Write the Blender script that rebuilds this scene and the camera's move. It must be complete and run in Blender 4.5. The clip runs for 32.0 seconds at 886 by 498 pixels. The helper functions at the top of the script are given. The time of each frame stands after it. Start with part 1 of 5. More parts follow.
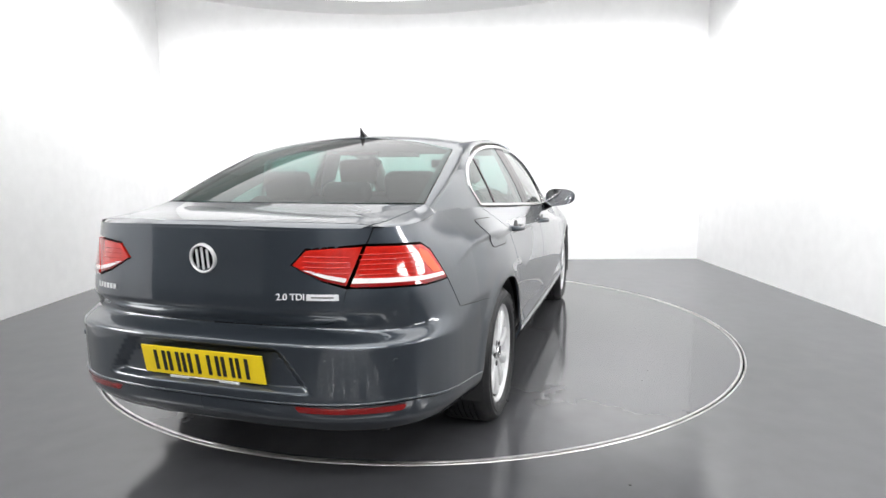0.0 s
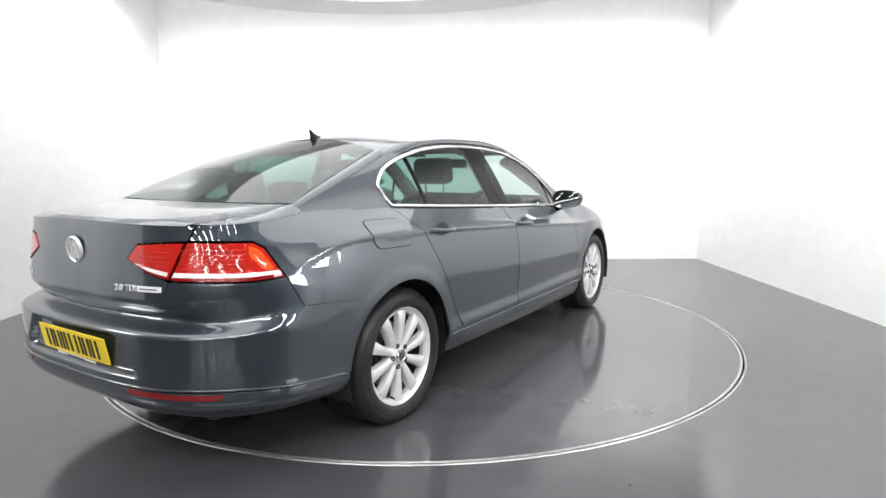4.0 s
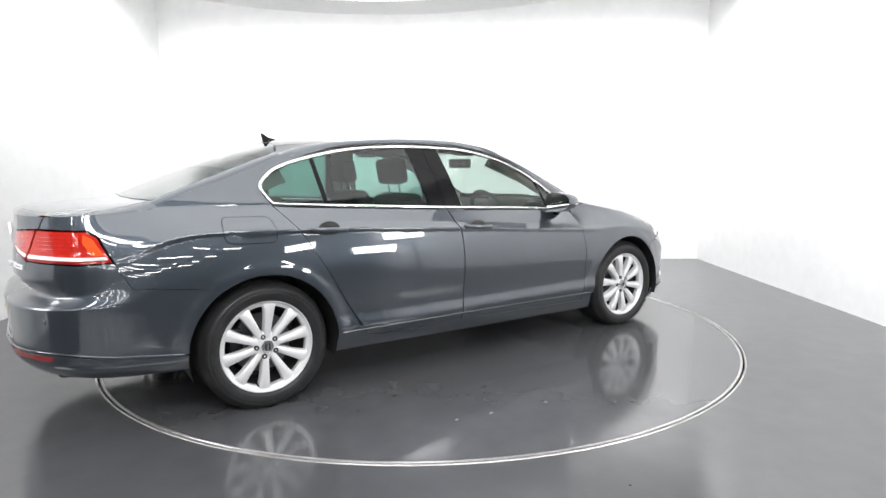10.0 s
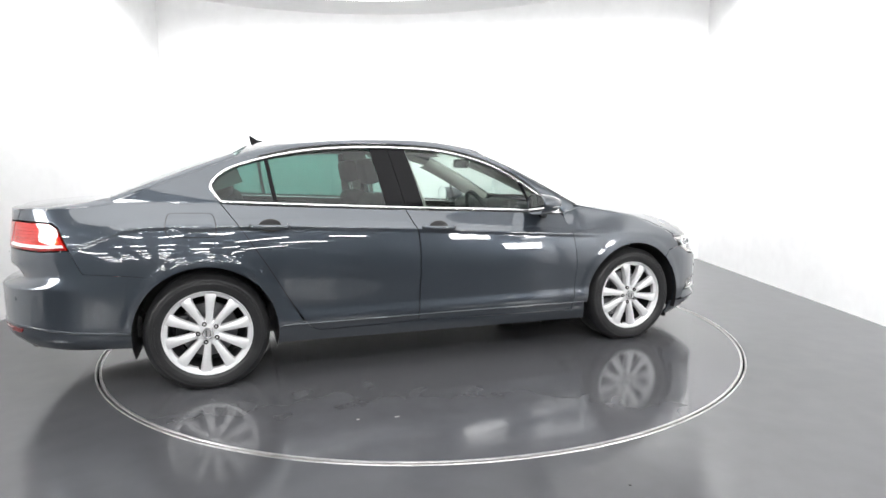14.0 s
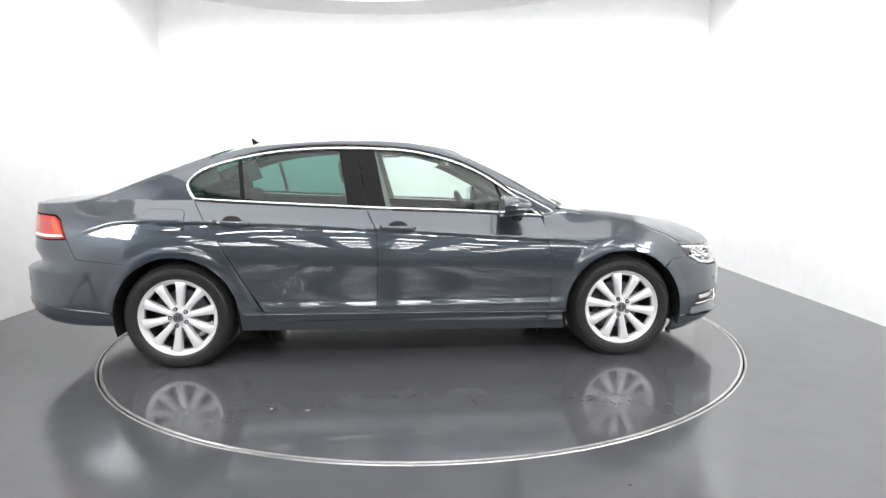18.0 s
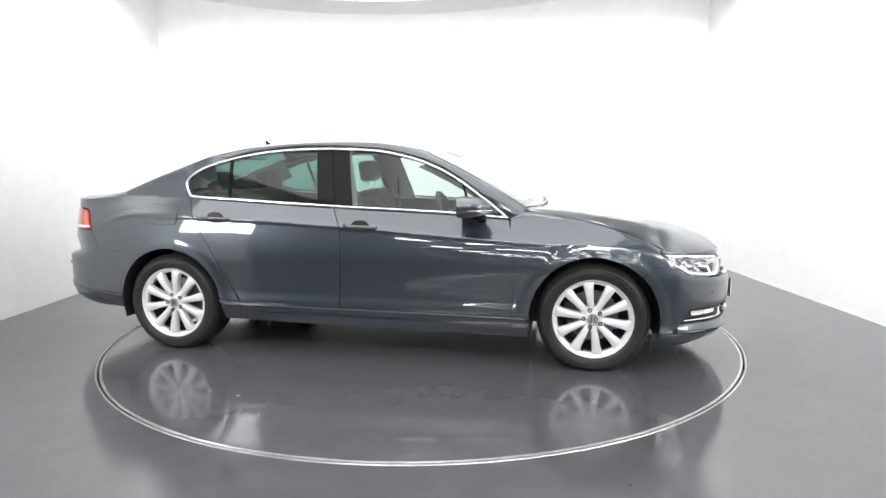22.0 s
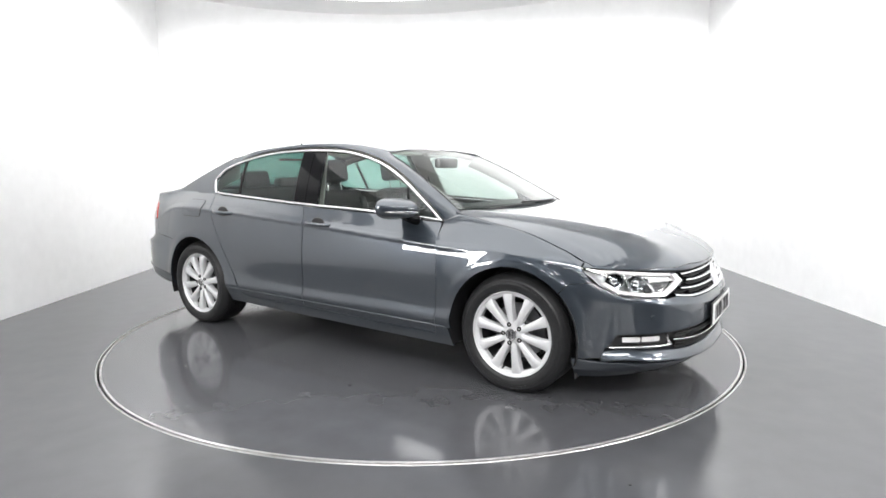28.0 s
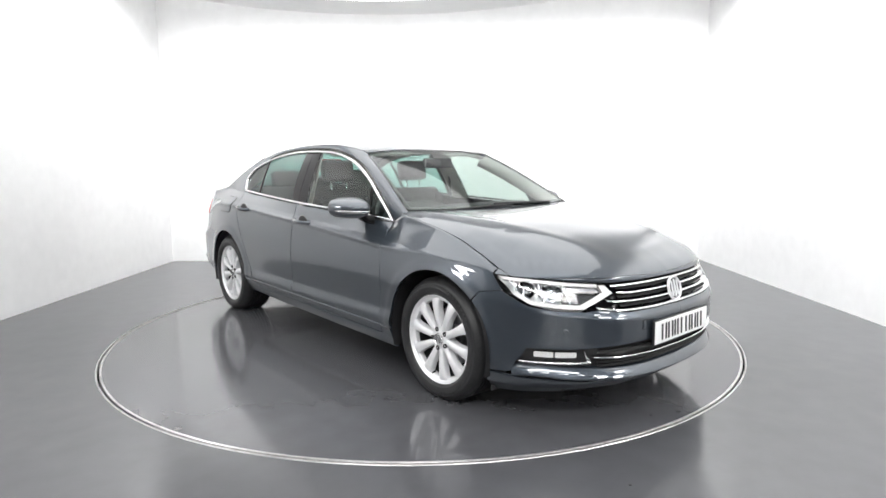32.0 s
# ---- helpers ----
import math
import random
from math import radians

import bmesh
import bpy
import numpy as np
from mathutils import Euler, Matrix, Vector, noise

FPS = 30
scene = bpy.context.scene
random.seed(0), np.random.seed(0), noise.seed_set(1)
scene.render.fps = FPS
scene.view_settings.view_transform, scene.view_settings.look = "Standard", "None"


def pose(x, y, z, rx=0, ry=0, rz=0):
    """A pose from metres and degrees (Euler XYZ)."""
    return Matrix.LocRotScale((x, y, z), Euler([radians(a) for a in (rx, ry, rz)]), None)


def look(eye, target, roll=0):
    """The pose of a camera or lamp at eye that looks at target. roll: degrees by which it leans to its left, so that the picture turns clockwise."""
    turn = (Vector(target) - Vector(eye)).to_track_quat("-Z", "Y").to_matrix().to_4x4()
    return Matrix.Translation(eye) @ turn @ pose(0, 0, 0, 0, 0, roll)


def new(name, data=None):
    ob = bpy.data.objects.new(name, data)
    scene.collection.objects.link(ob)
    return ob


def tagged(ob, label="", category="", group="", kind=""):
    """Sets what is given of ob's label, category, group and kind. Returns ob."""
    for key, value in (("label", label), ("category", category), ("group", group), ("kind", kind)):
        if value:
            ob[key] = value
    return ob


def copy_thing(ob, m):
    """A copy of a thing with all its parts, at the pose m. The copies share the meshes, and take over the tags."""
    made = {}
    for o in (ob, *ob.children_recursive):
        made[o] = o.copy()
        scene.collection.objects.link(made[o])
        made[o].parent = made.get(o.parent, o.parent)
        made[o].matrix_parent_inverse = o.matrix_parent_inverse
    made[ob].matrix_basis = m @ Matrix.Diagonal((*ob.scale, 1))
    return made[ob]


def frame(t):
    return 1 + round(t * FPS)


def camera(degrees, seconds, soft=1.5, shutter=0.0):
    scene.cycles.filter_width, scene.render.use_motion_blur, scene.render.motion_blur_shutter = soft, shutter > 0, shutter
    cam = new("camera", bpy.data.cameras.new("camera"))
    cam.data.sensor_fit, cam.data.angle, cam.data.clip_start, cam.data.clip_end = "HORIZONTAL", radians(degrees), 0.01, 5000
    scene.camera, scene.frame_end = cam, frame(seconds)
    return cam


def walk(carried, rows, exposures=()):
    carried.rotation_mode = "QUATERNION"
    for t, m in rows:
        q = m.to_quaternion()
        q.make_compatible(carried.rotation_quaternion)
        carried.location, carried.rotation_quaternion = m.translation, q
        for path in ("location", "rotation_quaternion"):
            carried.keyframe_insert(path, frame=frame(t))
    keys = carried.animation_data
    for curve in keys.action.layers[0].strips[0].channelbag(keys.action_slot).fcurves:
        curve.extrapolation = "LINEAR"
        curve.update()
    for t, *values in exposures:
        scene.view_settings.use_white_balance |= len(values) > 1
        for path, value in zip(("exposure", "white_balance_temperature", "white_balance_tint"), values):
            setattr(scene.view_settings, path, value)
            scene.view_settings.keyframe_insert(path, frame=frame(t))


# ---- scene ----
# ---- camera: stands still; the turntable carries the car round ----
SECONDS = 32.0
cam = camera(73.54, SECONDS)
EYE = Vector((0.0, -4.590, 1.222))
AIM = EYE + Vector((math.sin(0.0308) * math.cos(0.1354), math.cos(0.0308) * math.cos(0.1354), -math.sin(0.1354)))
walk(cam, [(0.0, look(EYE, AIM, -0.39)), (SECONDS, look(EYE, AIM, -0.39))], [(0.0, 0.08), (7.0, 0.16), (14.0, 0.26), (18.0, 0.26), (26.0, 0.30), (SECONDS, 0.24)])

# the turntable: degrees at the start, degrees a second; the car's place on it
TURN_START, TURN_RATE = 70.55, -3.797
CAR_X, CAR_Y = -0.161, -0.073
TABLE_R = 2.26

# ---- light ----
world = bpy.data.worlds.new("world")
scene.world = world
world.use_nodes = True
world.node_tree.nodes["Background"].inputs["Color"].default_value = (0.9, 0.95, 1.0, 1)
world.node_tree.nodes["Background"].inputs["Strength"].default_value = 0.05


def area(name, eye, target, sx, sy, watts, tint=(1, 1, 1), shape="RECTANGLE", spread=180):
    lamp = bpy.data.lights.new(name, "AREA")
    lamp.shape, lamp.size, lamp.size_y, lamp.energy, lamp.color = shape, sx, sy, watts, tint
    lamp.spread = radians(spread)
    ob = new(name, lamp)
    ob.matrix_world = look(eye, target)
    return ob


# lamps above the hung canopy wash the walls
area("back_wash_lamp", (0.1, 2.0, 3.1), (0.1, 3.3, 1.0), 7.0, 0.35, 92, spread=122)
area("west_wash_lamp", (-2.6, -0.6, 3.6), (-3.5, -0.6, 0.6), 5.4, 0.3, 66, spread=120)
area("east_wash_lamp", (2.5, -0.6, 3.6), (3.5, -0.6, 0.6), 5.4, 0.3, 98, spread=120)
# an unseen fill light, added at the studio's open front
area("front_bank_lamp", (0.0, -5.3, 3.7), (0, -0.8, 0.4), 5.0, 0.5, 135)


# ---- materials ----
def material(name, colour, rough=0.5, metal=0.0, coat=0.0, spec=0.5, noise_scale=0.0, noise_amount=0.0, bump=0.0, bump_scale=60.0,
             rough_vary=0.0, emit=0.0, emit_colour=None, transmit=0.0, ior=1.5, alpha=1.0):
    m = bpy.data.materials.new(name)
    m.use_nodes = True
    nt = m.node_tree
    b = nt.nodes["Principled BSDF"]
    b.inputs["Base Color"].default_value = (*colour, 1)
    b.inputs["Roughness"].default_value = rough
    b.inputs["Metallic"].default_value = metal
    b.inputs["Coat Weight"].default_value = coat
    b.inputs["Coat Roughness"].default_value = 0.02
    b.inputs["Specular IOR Level"].default_value = spec
    b.inputs["Transmission Weight"].default_value = transmit
    b.inputs["IOR"].default_value = ior
    if emit:
        b.inputs["Emission Color"].default_value = (*(emit_colour or colour), 1)
        b.inputs["Emission Strength"].default_value = emit
    if noise_amount or rough_vary or bump:
        raw = nt.nodes.new("ShaderNodeTexCoord")
        co = nt.nodes.new("ShaderNodeMapping")
        co.inputs["Location"].default_value = (13.37, 7.71, 4.29)
        nt.links.new(raw.outputs["Object"], co.inputs["Vector"])
    if noise_amount:
        n1 = nt.nodes.new("ShaderNodeTexNoise")
        n1.inputs["Scale"].default_value, n1.inputs["Detail"].default_value = noise_scale, 6
        n2 = nt.nodes.new("ShaderNodeTexNoise")
        n2.inputs["Scale"].default_value, n2.inputs["Detail"].default_value = noise_scale * 9.7, 3
        add = nt.nodes.new("ShaderNodeMath")
        add.operation = "ADD"
        ramp = nt.nodes.new("ShaderNodeMapRange")
        ramp.inputs["From Min"].default_value, ramp.inputs["From Max"].default_value = 0.7, 1.3
        ramp.inputs["To Min"].default_value, ramp.inputs["To Max"].default_value = 1 - noise_amount, 1 + noise_amount
        mix = nt.nodes.new("ShaderNodeMix")
        mix.data_type, mix.blend_type = "RGBA", "MULTIPLY"
        mix.inputs["Factor"].default_value = 1
        mix.inputs["A"].default_value = (*colour, 1)
        for n in (n1, n2):
            nt.links.new(co.outputs["Vector"], n.inputs["Vector"])
        nt.links.new(n1.outputs["Fac"], add.inputs[0])
        nt.links.new(n2.outputs["Fac"], add.inputs[1])
        nt.links.new(add.outputs[0], ramp.inputs["Value"])
        nt.links.new(ramp.outputs[0], mix.inputs["B"])
        nt.links.new(mix.outputs["Result"], b.inputs["Base Color"])
    if rough_vary:
        n3 = nt.nodes.new("ShaderNodeTexNoise")
        n3.inputs["Scale"].default_value, n3.inputs["Detail"].default_value = 0.9, 2
        r3 = nt.nodes.new("ShaderNodeMapRange")
        r3.inputs["From Min"].default_value, r3.inputs["From Max"].default_value = 0.3, 0.7
        r3.inputs["To Min"].default_value, r3.inputs["To Max"].default_value = max(0, rough - rough_vary), rough + rough_vary
        nt.links.new(co.outputs["Vector"], n3.inputs["Vector"])
        nt.links.new(n3.outputs["Fac"], r3.inputs["Value"])
        nt.links.new(r3.outputs[0], b.inputs["Roughness"])
    if bump:
        n4 = nt.nodes.new("ShaderNodeTexNoise")
        n4.inputs["Scale"].default_value, n4.inputs["Detail"].default_value = bump_scale, 4
        bp = nt.nodes.new("ShaderNodeBump")
        bp.inputs["Strength"].default_value, bp.inputs["Distance"].default_value = bump, 0.002
        nt.links.new(co.outputs["Vector"], n4.inputs["Vector"])
        nt.links.new(n4.outputs["Fac"], bp.inputs["Height"])
        nt.links.new(bp.outputs["Normal"], b.inputs["Normal"])
    return m


def glass_material(name, tint, gloss_tint=(1, 1, 1), base_gloss=0.0):
    """A thin pane: tinted see-through, with a clear mirror gloss by Fresnel."""
    m = bpy.data.materials.new(name)
    m.use_nodes = True
    nt = m.node_tree
    nt.nodes.remove(nt.nodes["Principled BSDF"])
    out = nt.nodes["Material Output"]
    clear = nt.nodes.new("ShaderNodeBsdfTransparent")
    clear.inputs["Color"].default_value = (*tint, 1)
    gloss = nt.nodes.new("ShaderNodeBsdfGlossy")
    gloss.inputs["Color"].default_value = (*gloss_tint, 1)
    gloss.inputs["Roughness"].default_value = 0.01
    fr = nt.nodes.new("ShaderNodeLayerWeight")
    fr.inputs["Blend"].default_value = 0.5
    power = nt.nodes.new("ShaderNodeMath")
    power.operation = "POWER"
    power.inputs[1].default_value = 5.0
    mul = nt.nodes.new("ShaderNodeMath")
    mul.operation, mul.use_clamp = "MULTIPLY_ADD", True
    mul.inputs[1].default_value, mul.inputs[2].default_value = 0.94, 0.045 + base_gloss
    mix = nt.nodes.new("ShaderNodeMixShader")
    nt.links.new(fr.outputs["Facing"], power.inputs[0])
    nt.links.new(power.outputs[0], mul.inputs[0])
    nt.links.new(mul.outputs[0], mix.inputs["Fac"])
    nt.links.new(clear.outputs[0], mix.inputs[1])
    nt.links.new(gloss.outputs[0], mix.inputs[2])
    nt.links.new(mix.outputs[0], out.inputs["Surface"])
    return m


PAINT = material("grey_car_paint", (0.052, 0.064, 0.079), 0.36, 0.68, 1.0, 0.25, 900, 0.08)
PAINT.node_tree.nodes["Principled BSDF"].inputs["Coat Roughness"].default_value = 0.005
PAINT.node_tree.nodes["Principled BSDF"].inputs["Coat IOR"].default_value = 1.85
SEAM = material("dark_seam", (0.012, 0.012, 0.013), 0.8)
PLASTIC = material("black_plastic", (0.018, 0.018, 0.019), 0.45, bump=0.15, bump_scale=400)
GLOSSBLACK = material("gloss_black_trim", (0.005, 0.005, 0.006), 0.08, spec=0.15)
RUBBER = material("tyre_rubber", (0.020, 0.020, 0.021), 0.40, spec=0.35, noise_scale=14, noise_amount=0.25, bump=0.3, bump_scale=180)
CHROME = material("chrome", (0.82, 0.83, 0.84), 0.08, 1.0)
SATIN = material("satin_chrome", (0.80, 0.80, 0.80), 0.22, 1.0)
ALLOY = material("silver_alloy", (0.74, 0.74, 0.75), 0.36, 0.30, coat=0.5, noise_scale=30, noise_amount=0.04)
BRAKE = material("brushed_steel", (0.30, 0.30, 0.31), 0.38, 1.0, noise_scale=20, noise_amount=0.2)
DARKMETAL = material("dark_metal", (0.05, 0.05, 0.052), 0.5, 0.6)
CLOTH = material("dark_seat_cloth", (0.030, 0.030, 0.033), 0.9, noise_scale=40, noise_amount=0.2)
TRIM = material("dark_interior_trim", (0.035, 0.035, 0.037), 0.65, noise_scale=20, noise_amount=0.15, bump=0.2, bump_scale=300)
BEIGE = material("pale_headliner", (0.42, 0.41, 0.38), 0.9, noise_scale=60, noise_amount=0.08)
GLASS = glass_material("green_tinted_glass", (0.72, 0.81, 0.77))
PRIVACY = glass_material("dark_tinted_glass", (0.24, 0.42, 0.38))
LENSCLEAR = glass_material("clear_lamp_lens", (0.93, 0.94, 0.95))
RED = material("red_lamp_lens", (0.50, 0.016, 0.009), 0.08, coat=1.0, noise_scale=50, noise_amount=0.15)
AMBER = material("amber_lamp_lens", (0.75, 0.09, 0.015), 0.1, coat=1.0)
REDDARK = material("dark_red_reflector", (0.22, 0.006, 0.006), 0.1, coat=1.0, noise_scale=200, noise_amount=0.2)
WHITELENS = material("white_lamp_strip", (0.85, 0.82, 0.80), 0.12, coat=1.0, noise_scale=120, noise_amount=0.08)
YELLOWPLATE = material("yellow_plate", (0.90, 0.66, 0.012), 0.35, coat=0.4, noise_scale=80, noise_amount=0.03)
WHITEPLATE = material("white_plate", (0.80, 0.80, 0.79), 0.35, coat=0.4, noise_scale=80, noise_amount=0.03)
INK = material("black_ink", (0.015, 0.015, 0.015), 0.4)
LEDWHITE = material("white_bar", (0.75, 0.76, 0.78), 0.3, noise_scale=80, noise_amount=0.05)
MIRROR = material("mirror_glass", (0.9, 0.91, 0.92), 0.01, 1.0)
WALL = material("white_studio_paint", (0.80, 0.80, 0.80), 0.75, noise_scale=0.8, noise_amount=0.035, bump=0.15, bump_scale=25)
CEILPAINT = material("white_ceiling_paint", (0.78, 0.78, 0.78), 0.8, noise_scale=0.9, noise_amount=0.03)

def polished_paint(name, colour, dull, sharp, share):
    """Rolled floor paint: part of its gloss clear, part of it scuffed dull."""
    m = material(name, colour, dull, 0.0, 0.0, 0.95, 0.7, 0.10)
    nt = m.node_tree
    b1 = nt.nodes["Principled BSDF"]
    b2 = nt.nodes.new("ShaderNodeBsdfPrincipled")
    b2.inputs["Specular IOR Level"].default_value = 0.95
    nt.links.new(b1.inputs["Base Color"].links[0].from_socket, b2.inputs["Base Color"])
    raw = nt.nodes.new("ShaderNodeTexCoord")
    n = nt.nodes.new("ShaderNodeTexNoise")
    n.inputs["Scale"].default_value, n.inputs["Detail"].default_value = 2.3, 5
    r = nt.nodes.new("ShaderNodeMapRange")
    r.inputs["From Min"].default_value, r.inputs["From Max"].default_value = 0.35, 0.65
    r.inputs["To Min"].default_value, r.inputs["To Max"].default_value = sharp * 0.8, sharp * 1.35
    nt.links.new(raw.outputs["Object"], n.inputs["Vector"])
    nt.links.new(n.outputs["Fac"], r.inputs["Value"])
    nt.links.new(r.outputs[0], b2.inputs["Roughness"])
    mix = nt.nodes.new("ShaderNodeMixShader")
    mix.inputs["Fac"].default_value = share
    nt.links.new(b1.outputs[0], mix.inputs[1])
    nt.links.new(b2.outputs[0], mix.inputs[2])
    nt.links.new(mix.outputs[0], nt.nodes["Material Output"].inputs["Surface"])
    return m


FLOOR = polished_paint("grey_gloss_floor_paint", (0.066, 0.067, 0.073), 0.30, 0.11, 0.72)
TABLEPAINT = polished_paint("grey_gloss_turntable_paint", (0.076, 0.077, 0.083), 0.27, 0.105, 0.85)
HALLFLOOR = material("dull_hall_concrete", (0.10, 0.10, 0.105), 0.7, spec=0.25, noise_scale=1.3, noise_amount=0.2, bump=0.2, bump_scale=30)
SHUTTER = material("pale_shutter_paint", (0.50, 0.50, 0.51), 0.5, noise_scale=2, noise_amount=0.1)
EDGE = material("bare_metal_edge", (0.62, 0.61, 0.60), 0.3, 0.9, noise_scale=25, noise_amount=0.2)
DIRT = material("dried_dirt_speck", (0.30, 0.29, 0.28), 0.9, noise_scale=90, noise_amount=0.3)
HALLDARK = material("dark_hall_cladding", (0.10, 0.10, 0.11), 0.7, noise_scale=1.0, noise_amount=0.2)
# pale tone added to brighten what the car's flank mirrors
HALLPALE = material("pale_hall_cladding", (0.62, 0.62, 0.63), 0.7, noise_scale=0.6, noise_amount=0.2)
TUBE = material("lit_lamp_tube", (1, 1, 1), 0.5, emit=36.0)
PANELGLOW = material("lit_softbox_face", (1, 1, 1), 0.5, emit=18.0)
BOLT = material("steel_bolt", (0.05, 0.05, 0.05), 0.4, 0.7)
LAMPGREY = material("silver_lamp_housing", (0.62, 0.62, 0.63), 0.28, 0.7, noise_scale=30, noise_amount=0.2)
# added glow under the canopy, in place of lamps
CANOPYGLOW = material("lit_ceiling_membrane", (0.8, 0.8, 0.8), 0.8, emit=1.7, emit_colour=(1, 1, 1))


# ---- mesh helpers ----
def finish(name, verts, faces, mats, parent=None, label="", smooth=True, slots=None, normals=None):
    me = bpy.data.meshes.new(name)
    me.from_pydata([tuple(v) for v in verts], [], faces)
    for m in (mats if isinstance(mats, (list, tuple)) else [mats]):
        me.materials.append(m)
    if slots:
        for p, s in zip(me.polygons, slots):
            p.material_index = s
    if smooth:
        me.shade_smooth()
    me.validate()
    if normals is not None and len(me.vertices) == len(normals):
        me.normals_split_custom_set_from_vertices([tuple(n) for n in normals])
    ob = new(name, me)
    if parent:
        ob.parent = parent
    if label:
        tagged(ob, label)
    return ob


def part(name, bm, mat, parent=None, label="", smooth=True, angle=None):
    """Links a bmesh as one mesh object under a thing or a part."""
    me = bpy.data.meshes.new(name)
    bm.to_mesh(me)
    bm.free()
    for m in (mat if isinstance(mat, (list, tuple)) else [mat]):
        me.materials.append(m)
    if smooth:
        me.shade_smooth()
        me.set_sharp_from_angle(angle=radians(angle or 40))
    ob = new(name, me)
    if parent:
        ob.parent = parent
    if label:
        tagged(ob, label)
    return ob


def box(cx, cy, cz, sx, sy, sz, bevel=0.0, seg=2, m=None):
    bm = bmesh.new()
    bmesh.ops.create_cube(bm, size=1, matrix=Matrix.Translation((cx, cy, cz)) @ Matrix.Diagonal((sx, sy, sz, 1)))
    if bevel:
        bmesh.ops.bevel(bm, geom=bm.edges[:], offset=bevel, segments=seg, profile=0.5, affect="EDGES")
    if m:
        bmesh.ops.transform(bm, matrix=m, verts=bm.verts)
    return bm


def lathe(profile, steps=48, axis="y", m=None, closed=False):
    """A profile of (radius, along) turned round an axis."""
    bm = bmesh.new()
    rings = []
    for i in range(steps):
        a = 2 * math.pi * i / steps
        c, s = math.cos(a), math.sin(a)
        ring = []
        for r, h in profile:
            co = (r * c, h, r * s) if axis == "y" else (r * c, r * s, h)
            ring.append(bm.verts.new(co))
        rings.append(ring)
    n = len(profile)
    for i in range(steps):
        a, b = rings[i], rings[(i + 1) % steps]
        for j in range(n if closed else n - 1):
            k = (j + 1) % n
            try:
                bm.faces.new((a[j], a[k], b[k], b[j]))
            except ValueError:
                pass
    bmesh.ops.remove_doubles(bm, verts=bm.verts, dist=1e-6)
    bmesh.ops.recalc_face_normals(bm, faces=bm.faces)
    if m:
        bmesh.ops.transform(bm, matrix=m, verts=bm.verts)
    return bm


def tube(points, r, steps=8, closed=False, flat=1.0):
    """A round bar along points."""
    bm = bmesh.new()
    pts = [Vector(p) for p in points]
    n = len(pts)
    rings = []
    for i, p in enumerate(pts):
        a = pts[i - 1] if (i or closed) else pts[0]
        b = pts[(i + 1) % n] if (i < n - 1 or closed) else pts[-1]
        t = (b - a).normalized()
        u = t.cross(Vector((0, 0, 1)))
        if u.length < 1e-3:
            u = t.cross(Vector((0, 1, 0)))
        u.normalize()
        v = u.cross(t).normalized()
        rr = r[i] if isinstance(r, (list, tuple)) else r
        rings.append([bm.verts.new(p + u * (math.cos(k * 2 * math.pi / steps) * rr * flat) + v * (math.sin(k * 2 * math.pi / steps) * rr)) for k in range(steps)])
    for i in range(n if closed else n - 1):
        a, b = rings[i], rings[(i + 1) % n]
        for k in range(steps):
            bm.faces.new((a[k], a[(k + 1) % steps], b[(k + 1) % steps], b[k]))
    if not closed:
        bm.faces.new(rings[0][::-1])
        bm.faces.new(rings[-1])
    bmesh.ops.recalc_face_normals(bm, faces=bm.faces)
    return bm


def joined(*bms):
    out = bmesh.new()
    for b in bms:
        me = bpy.data.meshes.new("tmp")
        b.to_mesh(me)
        b.free()
        out.from_mesh(me)
        bpy.data.meshes.remove(me)
    return out


def smooth_curve(xs, ys):
    """A smooth curve through knots (Hermite, held flat past the ends). xs rising."""
    xs, ys = np.array(xs, float), np.array(ys, float)
    h, dl = np.diff(xs), np.diff(ys) / np.diff(xs)
    m = np.empty_like(ys)
    m[1:-1] = (dl[:-1] * h[1:] + dl[1:] * h[:-1]) / (h[:-1] + h[1:])
    m[0], m[-1] = dl[0], dl[-1]

    def f(x):
        x = np.clip(np.asarray(x, float), xs[0], xs[-1])
        i = np.clip(np.searchsorted(xs, x) - 1, 0, len(h) - 1)
        t = (x - xs[i]) / h[i]
        return ((1 + 2 * t) * (1 - t) ** 2 * ys[i] + t * (1 - t) ** 2 * h[i] * m[i]
                + t * t * (3 - 2 * t) * ys[i + 1] + t * t * (t - 1) * h[i] * m[i + 1])
    return f


def clip(poly, axis, value, keep_less):
    out = []
    for i, p in enumerate(poly):
        q = poly[(i + 1) % len(poly)]
        a = (p[axis] <= value) if keep_less else (p[axis] >= value)
        b = (q[axis] <= value) if keep_less else (q[axis] >= value)
        if a:
            out.append(p)
        if a != b:
            s = (value - p[axis]) / (q[axis] - p[axis])
            c = [p[0] + s * (q[0] - p[0]), p[1] + s * (q[1] - p[1])]
            c[axis] = value
            out.append(tuple(c))
    return out


def area2(p):
    return 0.5 * sum(p[i - 1][0] * p[i][1] - p[i][0] * p[i - 1][1] for i in range(len(p)))


def inset(poly, d):
    """Moves each side of a polygon inwards by d."""
    if area2(poly) < 0:
        poly = poly[::-1]
    out = []
    n = len(poly)
    for i in range(n):
        p0, p, p1 = (Vector(poly[i - 1]), Vector(poly[i]), Vector(poly[(i + 1) % n]))
        e0, e1 = (p - p0), (p1 - p)
        if e0.length < 1e-7 or e1.length < 1e-7:
            continue
        e0.normalize(), e1.normalize()
        n0, n1 = Vector((-e0.y, e0.x)), Vector((-e1.y, e1.x))
        b = n0 + n1
        k = max(0.35, b.length_squared / 2)
        q = p + b * (d / k)
        out.append((q.x, q.y))
    return out


